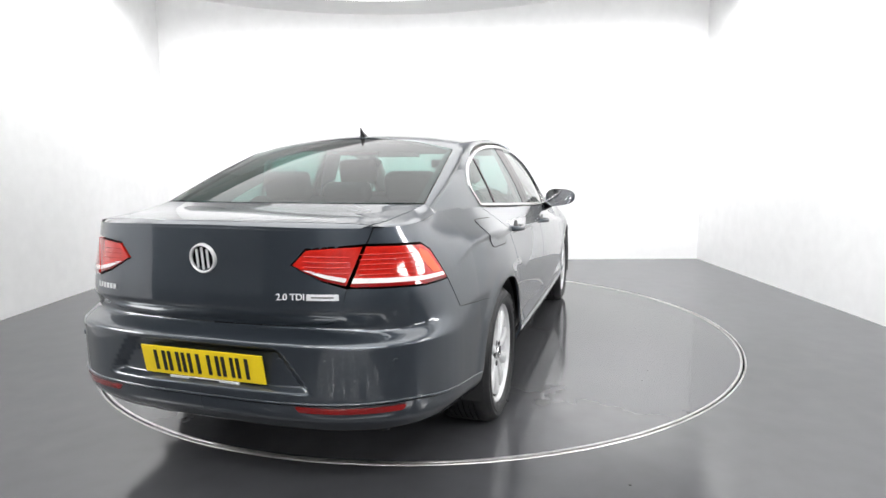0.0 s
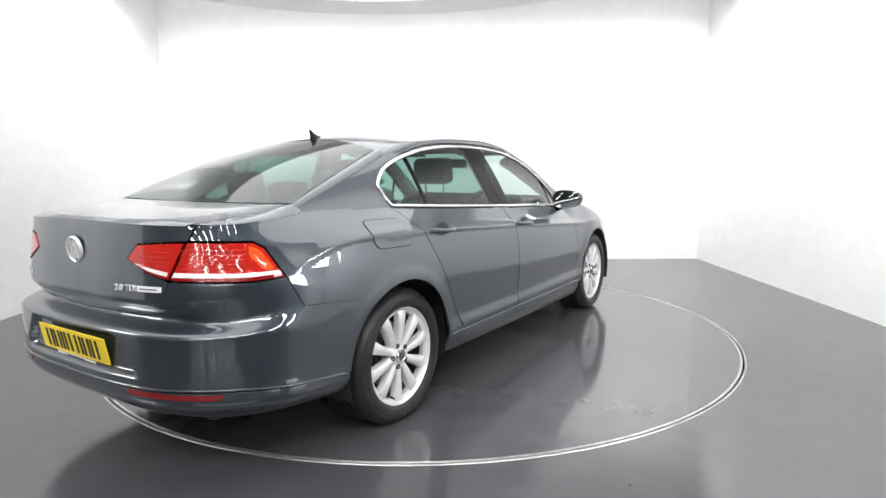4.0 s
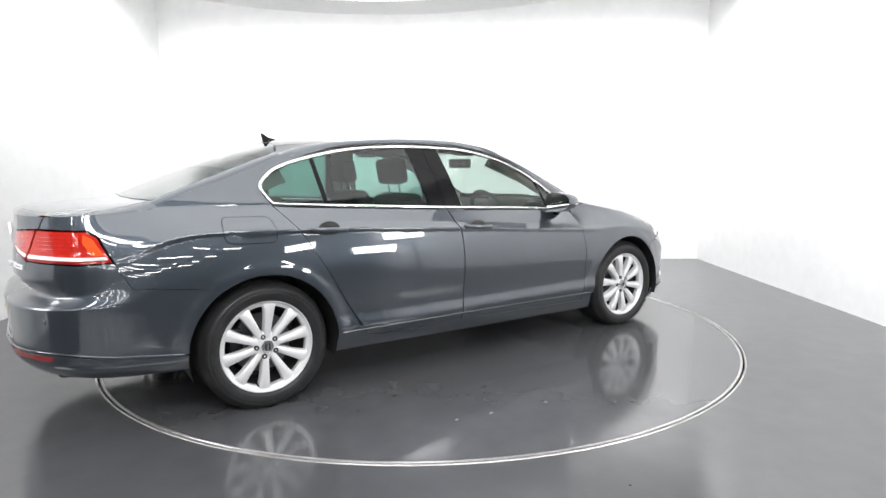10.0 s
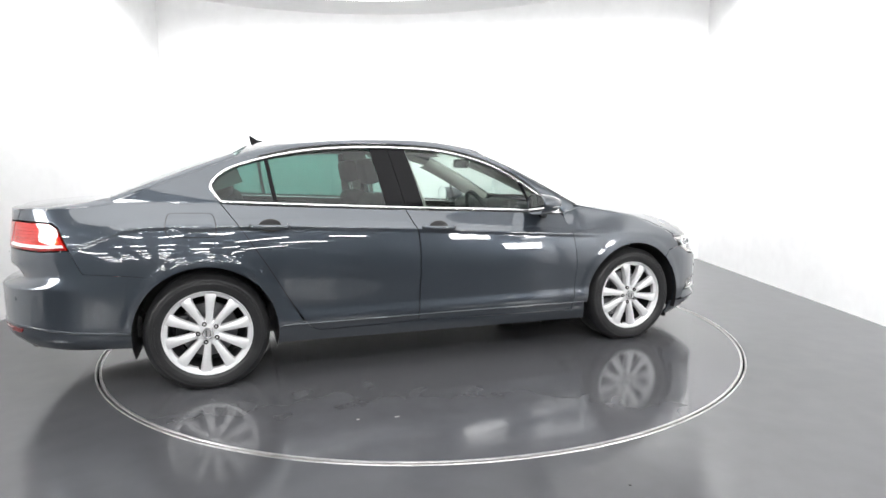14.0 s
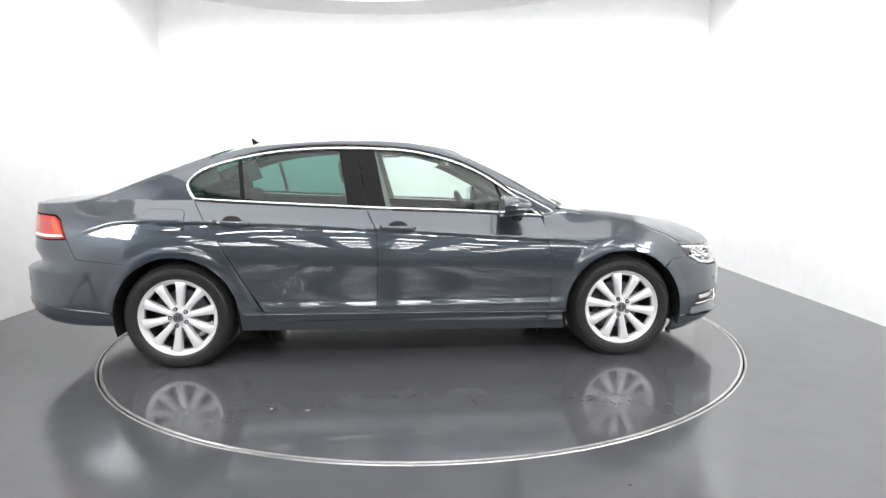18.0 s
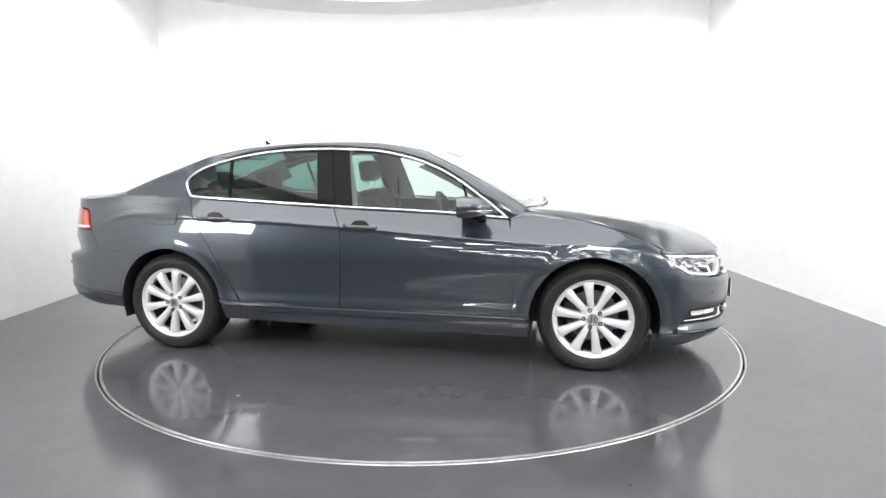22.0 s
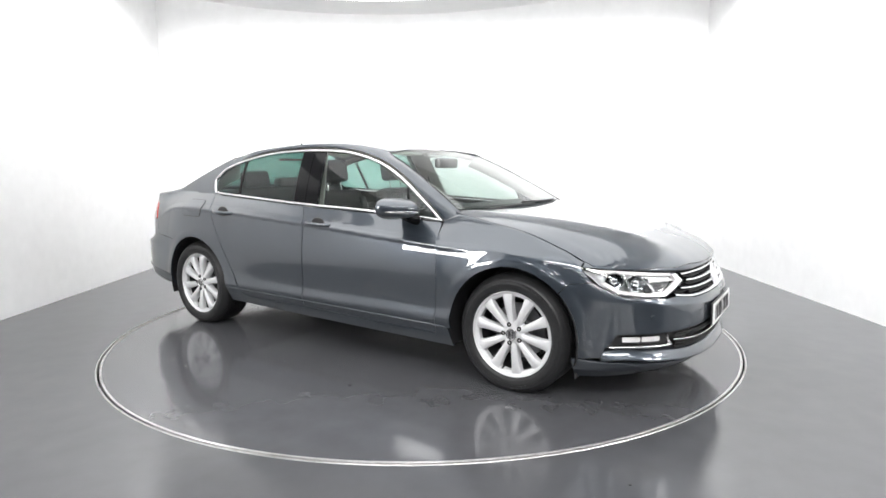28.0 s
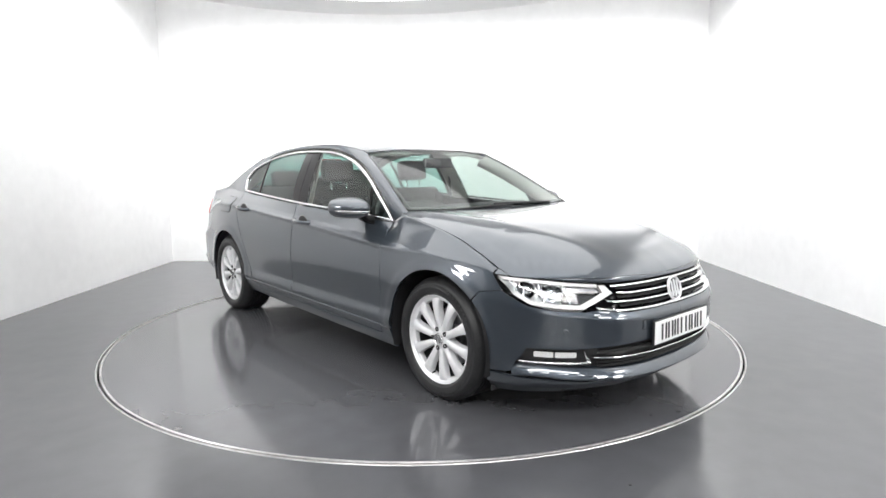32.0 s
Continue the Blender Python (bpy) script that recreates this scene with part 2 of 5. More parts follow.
def rounded(pts, r, seg=5):
    """Rounds the corners of a polygon. r: one radius, or one for each corner."""
    out = []
    n = len(pts)
    for i in range(n):
        p0, p, p1 = Vector(pts[i - 1]), Vector(pts[i]), Vector(pts[(i + 1) % n])
        rr = r[i] if isinstance(r, (list, tuple)) else r
        if rr <= 0:
            out.append((p.x, p.y))
            continue
        a = p + (p0 - p).normalized() * min(rr, (p0 - p).length * 0.45)
        b = p + (p1 - p).normalized() * min(rr, (p1 - p).length * 0.45)
        for k in range(seg + 1):
            t = k / seg
            q = a * (1 - t) ** 2 + p * (2 * t * (1 - t)) + b * t * t
            out.append((q.x, q.y))
    return out


def spline(pts, per=6, closed=False):
    """Catmull-Rom through 2D or 3D points."""
    P = [Vector(p) for p in pts]
    n = len(P)
    out = []
    for i in range(n if closed else n - 1):
        p0 = P[i - 1] if (i or closed) else P[0] * 2 - P[1]
        p1, p2 = P[i], P[(i + 1) % n]
        p3 = P[(i + 2) % n] if (i + 2 < n or closed) else P[-1] * 2 - P[-2]
        for k in range(per):
            t = k / per
            out.append(tuple(0.5 * (2 * p1 + (p2 - p0) * t + (2 * p0 - 5 * p1 + 4 * p2 - p3) * t * t + (3 * p1 - p0 - 3 * p2 + p3) * t ** 3)))
    if not closed:
        out.append(tuple(P[-1]))
    return out


def grid_cells(poly, cell_a, cell_b):
    """The polygon cut along a grid: points and faces in its own plane."""
    if area2(poly) < 0:
        poly = poly[::-1]
    a0, a1 = min(p[0] for p in poly), max(p[0] for p in poly)
    b0, b1 = min(p[1] for p in poly), max(p[1] for p in poly)
    na, nb = max(1, math.ceil((a1 - a0) / cell_a)), max(1, math.ceil((b1 - b0) / cell_b))
    ids, pts, faces = {}, [], []
    for i in range(na):
        lo, hi = a0 + (a1 - a0) * i / na, a0 + (a1 - a0) * (i + 1) / na
        strip = poly if na == 1 else clip(clip(poly, 0, lo, False), 0, hi, True)
        if len(strip) < 3:
            continue
        for j in range(nb):
            l2, h2 = b0 + (b1 - b0) * j / nb, b0 + (b1 - b0) * (j + 1) / nb
            c = strip if nb == 1 else clip(clip(strip, 1, l2, False), 1, h2, True)
            f = []
            for p in c:
                k = (round(p[0], 6), round(p[1], 6))
                if k not in ids:
                    ids[k] = len(pts)
                    pts.append(k)
                if ids[k] not in f:
                    f.append(ids[k])
            if len(f) > 2 and abs(area2([pts[q] for q in f])) > 1e-9:
                faces.append(f)
    return pts, faces


def patch(name, outline, surf, mat, parent, label="", cell=(0.04, 0.03), side=1, gap=0.0, edge=0.012, lift=0.0, backing=0.0):
    """A panel: an outline in a surface's own two numbers, cut along a grid, laid on the surface with true normals, with a folded edge.
    side -1: the mirror image. lift: metres along the normal. backing: depth of a dark layer that closes the joints."""
    verts, faces, slots, normals = [], [], [], []

    def lay(poly, up, slot, fold):
        pts, fs = grid_cells(poly, *cell)
        A = np.array([p[0] for p in pts])
        B = np.array([p[1] for p in pts])
        e = 1e-3
        P = surf(A, B)
        N = np.cross(surf(A + e, B) - surf(A - e, B), surf(A, B + e) - surf(A, B - e))
        N /= np.linalg.norm(N, axis=1)[:, None] + 1e-12
        mid = np.array([0.0, 0.0, 0.55])
        if np.mean(np.sum(N * (P - mid), axis=1)) < 0:
            N = -N
            fs = [f[::-1] for f in fs]
        P = P + N * up
        base = len(verts)
        verts.extend(P)
        normals.extend(N)
        faces.extend([[base + q for q in f] for f in fs])
        slots.extend([slot] * len(fs))
        if fold:
            count = {}
            for f in fs:
                for k in range(len(f)):
                    a, b = f[k], f[(k + 1) % len(f)]
                    count[(a, b)] = count.get((a, b), 0) + 1
            for (a, b) in [k for k in count if (k[1], k[0]) not in count]:
                out = np.cross(P[b] - P[a], N[a])
                out /= np.linalg.norm(out) + 1e-12
                k = len(verts)
                verts.extend([P[a], P[b], P[b] - N[b] * fold, P[a] - N[a] * fold])
                normals.extend([out] * 4)
                faces.append([k + 1, k, k + 3, k + 2])
                slots.append(slot)

    lay(inset(outline, gap) if gap else outline, lift, 0, edge)
    if backing:
        lay(outline, lift - backing, 1, 0)
    V, N = np.array(verts), np.array(normals)
    if side < 0:
        V = V * np.array([1, -1, 1])
        N = N * np.array([1, -1, 1])
        faces = [f[::-1] for f in faces]
    return finish(name, V, faces, [mat, SEAM] if backing else mat, parent, label, slots=slots, normals=N)


def strip(name, rows, mat, parent, label="", side=1, closed=False):
    """A skin over rows of points."""
    nv = len(rows[0])
    verts = [tuple(p) for r in rows for p in r]
    faces = []
    for i in range(len(rows) - (0 if closed else 1)):
        k = (i + 1) % len(rows)
        for j in range(nv - 1):
            faces.append([i * nv + j, i * nv + j + 1, k * nv + j + 1, k * nv + j])
    if side < 0:
        verts = [(x, -y, z) for x, y, z in verts]
        faces = [f[::-1] for f in faces]
    return finish(name, verts, faces, mat, parent, label)


# ---- the studio ----
def slab(name, x0, x1, y0, y1, z0, z1, mat, label, category, kind="structure"):
    ob = part(name, box((x0 + x1) / 2, (y0 + y1) / 2, (z0 + z1) / 2, x1 - x0, y1 - y0, z1 - z0), mat, smooth=False)
    return tagged(ob, label, category, kind=kind)


ROOM_L, ROOM_R, ROOM_B, ROOM_F, ROOM_H = -3.50, 3.56, 3.31, -5.6, 4.4


def floor_with_hole():
    bm = bmesh.new()
    n = 160
    rim = [bm.verts.new((2.272 * math.cos(2 * math.pi * i / n), 2.272 * math.sin(2 * math.pi * i / n), 0)) for i in range(n)]
    low = [bm.verts.new((v.co.x, v.co.y, -0.06)) for v in rim]
    outer = []
    x0, x1, y0, y1 = ROOM_L - 0.3, ROOM_R + 0.3, ROOM_F, ROOM_B + 0.3
    for i in range(n):
        c, s = math.cos(2 * math.pi * i / n), math.sin(2 * math.pi * i / n)
        k = min((x1 if c > 0 else -x0) / max(abs(c), 1e-9), (y1 if s > 0 else -y0) / max(abs(s), 1e-9))
        outer.append(bm.verts.new((c * k, s * k, 0)))
    for i in range(n):
        j = (i + 1) % n
        bm.faces.new((rim[i], outer[i], outer[j], rim[j]))
        bm.faces.new((low[i], rim[i], rim[j], low[j]))
    # corners that the fan cuts off
    for cx, cy in ((x0, y0), (x1, y0), (x1, y1), (x0, y1)):
        ang = math.atan2(cy, cx) % (2 * math.pi)
        i = int(ang / (2 * math.pi) * n) % n
        bm.faces.new((outer[i], bm.verts.new((cx, cy, 0)), outer[(i + 1) % n]))
    bmesh.ops.recalc_face_normals(bm, faces=bm.faces)
    return bm


tagged(part("floor", floor_with_hole(), FLOOR, smooth=False), "dark grey gloss-painted concrete studio floor", "floor", kind="structure")
tagged(part("floor_pit", lathe([(0.0, -0.06), (2.30, -0.06)], 64, "z"), SEAM, smooth=False), "dark pit floor under the turntable", "floor", kind="structure")


def wall(name, p0, p1, h, thick, mat, label):
    """An upright wall from p0 to p1 on plan, its room face on that line, thick to the right of it."""
    a, b = Vector((*p0, 0)), Vector((*p1, 0))
    n = Vector(((b - a).y, -(b - a).x, 0)).normalized() * thick
    bm = bmesh.new()
    low = [bm.verts.new(q) for q in (a, b, b + n, a + n)]
    up = [bm.verts.new(v.co + Vector((0, 0, h))) for v in low]
    bm.faces.new(low[::-1])
    bm.faces.new(up)
    for k in range(4):
        m = (k + 1) % 4
        bm.faces.new((low[k], low[m], up[m], up[k]))
    bmesh.ops.recalc_face_normals(bm, faces=bm.faces)
    return tagged(part(name, bm, mat, smooth=False), label, "wall", kind="structure")


NW, NE, SW, SE = (-3.41, 3.46), (3.64, 3.15), (-3.63, -3.4), (3.40, -3.4)
wall("wall_north", (-3.60, 3.468), (3.85, 3.141), ROOM_H, -0.12, WALL, "brightly lit white painted back wall")
wall("wall_west", SW, NW, ROOM_H, -0.12, WALL, "white painted side wall with faint smudges")
wall("wall_east", NE, SE, ROOM_H, -0.12, WALL, "white painted side wall with faint smudges")
slab("ceiling", ROOM_L - 0.3, ROOM_R + 0.3, -3.4, ROOM_B + 0.30, ROOM_H, ROOM_H + 0.1, CEILPAINT, "white painted studio ceiling", "ceiling")

# the round panel hung from the ceiling
canopy = tagged(new("ceiling_canopy"), "round white suspended ceiling canopy", "ceiling panel")
canopy.location = (-0.42, -1.15, 2.80)
part("panel", lathe([(0.0, 0.0), (2.98, 0.0), (3.0, 0.015), (3.0, 0.09), (2.98, 0.10), (0.0, 0.10)], 128, "z"), CEILPAINT, canopy)
# unseen glowing disc, added to light the car from above
part("membrane", lathe([(0.0, -0.006), (2.45, -0.006), (2.45, 0.0)], 128, "z"), CANOPYGLOW, canopy, "unseen glowing disc in place of canopy lamps", smooth=False)
for k in range(6):
    a = math.pi / 3 * k
    part("hanger", tube([(2.2 * math.cos(a), 2.2 * math.sin(a), 0.1), (2.2 * math.cos(a), 2.2 * math.sin(a), ROOM_H - 2.8)], 0.008, 6), DARKMETAL, canopy)

# the turntable
table = tagged(new("turntable"), "round grey gloss-painted car turntable with bare metal rim", "turntable")
part("deck", lathe([(0.0, 0.0), (2.238, 0.0), (2.238, -0.03)], 160, "z"), TABLEPAINT, table, smooth=False)
part("rim", lathe([(2.238, -0.03), (2.238, 0.001), (2.240, 0.003), (2.250, 0.003), (2.252, 0.001), (2.252, -0.03)], 160, "z"), EDGE, table, "worn bare metal rim")
ring = tagged(part("floor_ring", lathe([(2.264, -0.03), (2.264, 0.001), (2.266, 0.003), (2.272, 0.003), (2.274, 0.0)], 160, "z"), EDGE),
              "thin bare metal ring round the turntable", "metal ring", kind="structure")


# ---- the car: its surfaces. x forwards, y to its left, z up; its middle between the axles ----
AXLE_F, AXLE_R, HUB_Z = 1.395, -1.395, 0.323
ARCH_R = 0.378
PLAN = spline([(2.295, 0), (2.280, 0.26), (2.225, 0.48), (2.10, 0.67), (1.90, 0.80), (1.66, 0.862), (1.395, 0.885), (0.9, 0.890), (0.0, 0.898),
               (-0.9, 0.895), (-1.395, 0.895), (-1.75, 0.872), (-2.05, 0.815), (-2.26, 0.715), (-2.395, 0.54), (-2.465, 0.29), (-2.485, 0)], 12)
PLAN = np.array(PLAN)
ARC = np.concatenate([[0], np.cumsum(np.linalg.norm(np.diff(PLAN, axis=0), axis=1))])
_tan = np.gradient(PLAN, ARC, axis=0)
_nor = np.stack([-_tan[:, 1], _tan[:, 0]], 1) * -1
_nor[:, 1] = np.abs(_nor[:, 1])
_nor /= np.linalg.norm(_nor, axis=1)[:, None]
for _i in range(len(_nor)):
    _nor[_i, 0] = abs(_nor[_i, 0]) * (1 if PLAN[_i, 0] > 0 else -1)


def at_x(x):
    """Length along the plan outline from the nose at which it passes x."""
    return np.interp(-np.asarray(x, float), -PLAN[:, 0], ARC)


def nose(y):
    k = len(ARC) // 2
    return np.interp(np.asarray(y, float), PLAN[:k, 1], ARC[:k])


def tail(y):
    k = len(ARC) // 2
    return np.interp(-np.asarray(y, float), -PLAN[k:, 1], ARC[k:])


belt_y = smooth_curve([-2.0, -1.86, -1.6, -1.29, -1.0, -0.2, 0.3, 0.88, 1.1], [0.66, 0.672, 0.705, 0.738, 0.755, 0.800, 0.800, 0.755, 0.735])
belt_z = smooth_curve([-2.0, -1.86, -1.29, -1.0, -0.21, 0.574, 0.886, 1.1], [1.045, 1.045, 1.033, 1.017, 0.975, 0.935, 0.908, 0.90])
roof_c = smooth_curve([-1.25, -1.09, -0.7, -0.3, 0.0, 0.2, 0.30, 0.40], [1.325, 1.378, 1.420, 1.434, 1.414, 1.378, 1.354, 1.322])
screen_c = smooth_curve([0.15, 0.283, 0.386, 0.6, 0.9, 1.10, 1.25], [1.418, 1.358, 1.318, 1.228, 1.083, 0.982, 0.91])
back_c = smooth_curve([-2.1, -1.92, -1.5, -1.09, -1.0], [1.0, 1.075, 1.235, 1.376, 1.405])
bonnet_c = smooth_curve([0.95, 1.10, 1.4, 1.7, 1.95, 2.10, 2.18, 2.225, 2.26], [0.985, 0.975, 0.948, 0.905, 0.845, 0.785, 0.737, 0.690, 0.62])
nose_x = smooth_curve([0.0, 0.20, 0.44, 0.60, 0.707, 0.771, 0.80, 0.86], [2.222, 2.214, 2.165, 2.062, 1.949, 1.866, 1.80, 1.62])
deck_c = smooth_curve([-2.45, -2.38, -2.2, -2.0, -1.85], [1.03, 1.040, 1.056, 1.068, 1.083])


def roof(x, y):
    crown = 0.018 * np.interp(x, [-1.10, -0.5], [1.0, 0.0]) * np.maximum(0, 1 - (y / 0.57) ** 2)
    return np.stack([x, y, roof_c(x) - np.interp(x, [-0.3, 0.3], [0.035, 0.010]) * (y / 0.565) ** 2 + crown], -1)


def screen(x, y):
    return np.stack([x, y, screen_c(x + np.interp(x, [0.3, 1.0], [0.10, 0.226]) * y * y)], -1)


def backlight(x, y):
    k = np.clip((x + 1.915) / 0.815, 0, 1)
    crown = (0.018 * k + 0.016 * np.sin(math.pi * k)) * np.maximum(0, 1 - (y / np.interp(x, [-1.9, -1.2], [0.645, 0.574])) ** 2)
    return np.stack([x, y, back_c(x - 0.14 * y * y) + crown], -1)


def bonnet(x, y):
    r = np.abs(y) / 0.74
    ridge = 0.010 * np.exp(-((np.abs(y) - (0.30 + 0.30 * (2.2 - x))) / 0.06) ** 2) * np.clip((2.15 - x) / 0.2, 0, 1)
    bend = (2.222 - nose_x(np.abs(y))) * np.interp(x, [1.0, 1.5, 1.78], [0.25, 0.6, 1.0])
    # the side crease: outboard of it the panel falls away to the wing
    e = np.abs(y) - np.interp(x, [1.0, 1.43, 1.7, 1.86, 2.02, 2.1], [0.70, 0.655, 0.635, 0.585, 0.52, 0.48])
    fall = 0.5 * (e + np.sqrt(e * e + 0.0006)) * 0.17 * np.clip((x - 1.0) / 0.2, 0, 1) * np.clip((2.17 - x - bend) / 0.25, 0, 1)
    return np.stack([x, y, bonnet_c(x + bend) + 0.012 * r ** 2 * np.clip((x - 1.6) / 0.3, 0, 1) - 0.010 * r ** 6 + ridge * 0.5 - fall], -1)


def deck(x, y):
    return np.stack([x, y, deck_c(x - 0.10 * y * y) - (0.012 * (y / 0.6) ** 2 + 0.012 * (y / 0.62) ** 6) * np.interp(x, [-2.15, -1.88], [1.0, 0.10])], -1)


# the flank: lines along the body, each with its height and its inset from the plan outline
STATIONS = [  # (x or end, nine times height : inset, from the sill up)
    ("nose", [(.165, .10), (.19, .05), (.235, .012), (.33, .012), (.42, .0), (.515, .0), (.545, .012), (.60, .035), (.69, .075)]),
    (2.225, [(.165, .10), (.19, .05), (.235, .012), (.33, .010), (.42, .0), (.515, .0), (.55, .012), (.61, .040), (.70, .085)]),
    (2.06, [(.160, .09), (.19, .045), (.24, .01), (.33, .005), (.43, .0), (.54, .0), (.59, .015), (.66, .05), (.755, .11)]),
    (1.75, [(.155, .06), (.19, .03), (.25, .008), (.34, .0), (.45, .0), (.57, .0), (.70, .016), (.76, .042), (.83, .10)]),
    (1.395, [(.18, .06), (.23, .03), (.28, .015), (.36, .0), (.47, -.008), (.62, -.006), (.765, .016), (.80, .038), (.90, .11)]),
    (1.05, [(.185, .06), (.25, .03), (.285, .022), (.36, .0), (.43, .008), (.60, .0), (.768, .022), (.797, .044), (.91, .135)]),
    (0.55, [(.195, .06), (.255, .03), (.285, .022), (.36, .0), (.425, .010), (.61, .0), (.800, .026), (.827, .045), (.93, .1)]),
    (0.0, [(.205, .06), (.265, .03), (.292, .022), (.362, .0), (.425, .010), (.62, .0), (.840, .028), (.866, .046), (.98, .1)]),
    (-0.55, [(.215, .06), (.275, .03), (.298, .022), (.362, .0), (.43, .010), (.64, .0), (.874, .030), (.900, .048), (1.0, .1)]),
    (-0.95, [(.225, .06), (.285, .03), (.305, .020), (.365, .0), (.44, .008), (.66, .0), (.896, .032), (.922, .050), (1.02, .1)]),
    (-1.395, [(.22, .06), (.28, .03), (.33, .010), (.40, .0), (.50, -.006), (.68, -.004), (.908, .034), (.934, .052), (1.03, .16)]),
    (-1.75, [(.24, .07), (.28, .03), (.33, .008), (.40, .0), (.50, .0), (.68, .004), (.906, .045), (.932, .062), (1.04, .17)]),
    (-2.08, [(.25, .10), (.29, .04), (.345, .006), (.42, .0), (.60, .0), (.69, .022), (.80, .036), (.92, .072), (1.025, .13)]),
    (-2.26, [(.255, .13), (.30, .05), (.365, .006), (.44, .0), (.612, .0), (.664, .056), (.755, .048), (.91, .078), (1.020, .10)]),
    (-2.395, [(.26, .15), (.305, .06), (.375, .006), (.45, .0), (.618, .0), (.666, .088), (.740, .047), (.91, .067), (1.025, .080)]),
    ("tail", [(.26, .16), (.305, .07), (.38, .006), (.45, .0), (.620, .0), (.668, .094), (.740, .046), (.91, .062), (1.030, .073)]),
]


def _station_arc(s):
    return 0.0 if s == "nose" else ARC[-1] if s == "tail" else float(at_x(s))


_sa = [_station_arc(s) for s, _ in STATIONS]
_tops = []
for (s, k), a in zip(STATIONS, _sa):
    x = np.interp(a, ARC, PLAN[:, 0])
    w = np.interp(a, ARC, PLAN[:, 1])
    z, d = k[8]
    if -1.9 < x < 1.08:
        z, d = float(belt_z(x)), float(w - belt_y(x))
    _tops.append((z, d))
LINE_Z = [smooth_curve(_sa, [(_tops[i][0] if j == 8 else STATIONS[i][1][j][0]) for i in range(len(_sa))]) for j in range(9)]
LINE_D = [smooth_curve(_sa, [(_tops[i][1] if j == 8 else STATIONS[i][1][j][1]) for i in range(len(_sa))]) for j in range(9)]


CORNER = smooth_curve([float(at_x(q)) for q in (-1.80, -1.95, -2.12, -2.30, -2.40)] + [ARC[-1] - 0.25, ARC[-1]], [0.0, 0.006, 0.024, 0.034, 0.030, 0.010, 0.0])


def flank(a, z):
    """The body side at arc length a and height z, as x, y, z."""
    a, z = np.asarray(a, float), np.asarray(z, float)
    Z = np.stack([f(a) for f in LINE_Z])
    D = np.stack([f(a) for f in LINE_D])
    h = np.diff(Z, axis=0)
    dl = np.diff(D, axis=0) / h
    m = np.empty_like(D)
    m[1:-1] = np.where(dl[:-1] * dl[1:] > 0, 2 * dl[:-1] * dl[1:] / (dl[:-1] + dl[1:] + 1e-12), 0)
    m[0], m[-1] = dl[0], dl[-1]
    i = np.clip((z[None] >= Z).sum(0) - 1, 0, 7)
    c = np.arange(len(a))
    hh = h[i, c]
    t = (z - Z[i, c]) / hh
    tc = np.clip(t, 0, 1)
    d = ((1 + 2 * tc) * (1 - tc) ** 2 * D[i, c] + tc * (1 - tc) ** 2 * hh * m[i, c]
         + tc * tc * (3 - 2 * tc) * D[i + 1, c] + tc * tc * (tc - 1) * hh * m[i + 1, c])
    d = d + (t - tc) * hh * np.where(t > 1, m[8, c], m[0, c])
    for ax in (AXLE_F, AXLE_R):
        r = np.hypot(np.interp(a, ARC, PLAN[:, 0]) - ax, z - HUB_Z)
        flare = 1 / (1 + np.exp(np.clip((r - ARCH_R - 0.052) / 0.010, -30, 30)))
        d = d - 0.006 * flare * np.clip((z - 0.2) / 0.15, 0, 1)
    # square rear corners
    d = d - CORNER(a)
    # the shoulder crease: a proud edge, hollow beneath
    zc = LINE_Z[6](a) + 0.010
    e = z - zc
    ridge = np.where(e < 0, np.clip(1 + e / 0.024, 0, 1), np.clip(1 - e / 0.034, 0, 1))
    xx = np.interp(a, ARC, PLAN[:, 0])
    d = d - 0.0085 * ridge * np.clip((1.16 - xx) / 0.22, 0, 1) * np.clip((xx + 2.02) / 0.3, 0, 1)
    # the hollow for the rear number plate
    span = 0.33 + 0.75 * (0.60 - z)
    wide = np.clip((span - (ARC[-1] - a)) / 0.03, 0, 1)
    tall = np.clip((z - 0.452) / 0.018, 0, 1) * np.clip((0.612 - z) / 0.014, 0, 1)
    d = d + 0.030 * wide * tall
    px, py = np.interp(a, ARC, PLAN[:, 0]), np.interp(a, ARC, PLAN[:, 1])
    nx, ny = np.interp(a, ARC, _nor[:, 0]), np.interp(a, ARC, _nor[:, 1])
    return np.stack([px - nx * d, py - ny * d, z], -1)


def flank_x(x, z):
    """The body side by x and z; above the belt it leans in as the windows do."""
    x, z = np.asarray(x, float), np.asarray(z, float)
    low = flank(at_x(x), np.minimum(z, belt_z(x)))
    dz = np.maximum(z - belt_z(x), 0)
    y = np.where(z > belt_z(x), belt_y(x) - 0.35 * dz - 0.40 * dz * dz, low[:, 1])
    return np.stack([np.where(z > belt_z(x), x, low[:, 0]), y, z], -1)


def side_y(x, z):
    return float(flank_x(np.array([x]), np.array([z]))[0, 1])


def arc_pts(cx, cz, r, a0, a1, n=18):
    return [(cx + r * math.cos(radians(a0 + (a1 - a0) * k / n)), cz + r * math.sin(radians(a0 + (a1 - a0) * k / n))) for k in range(n + 1)]


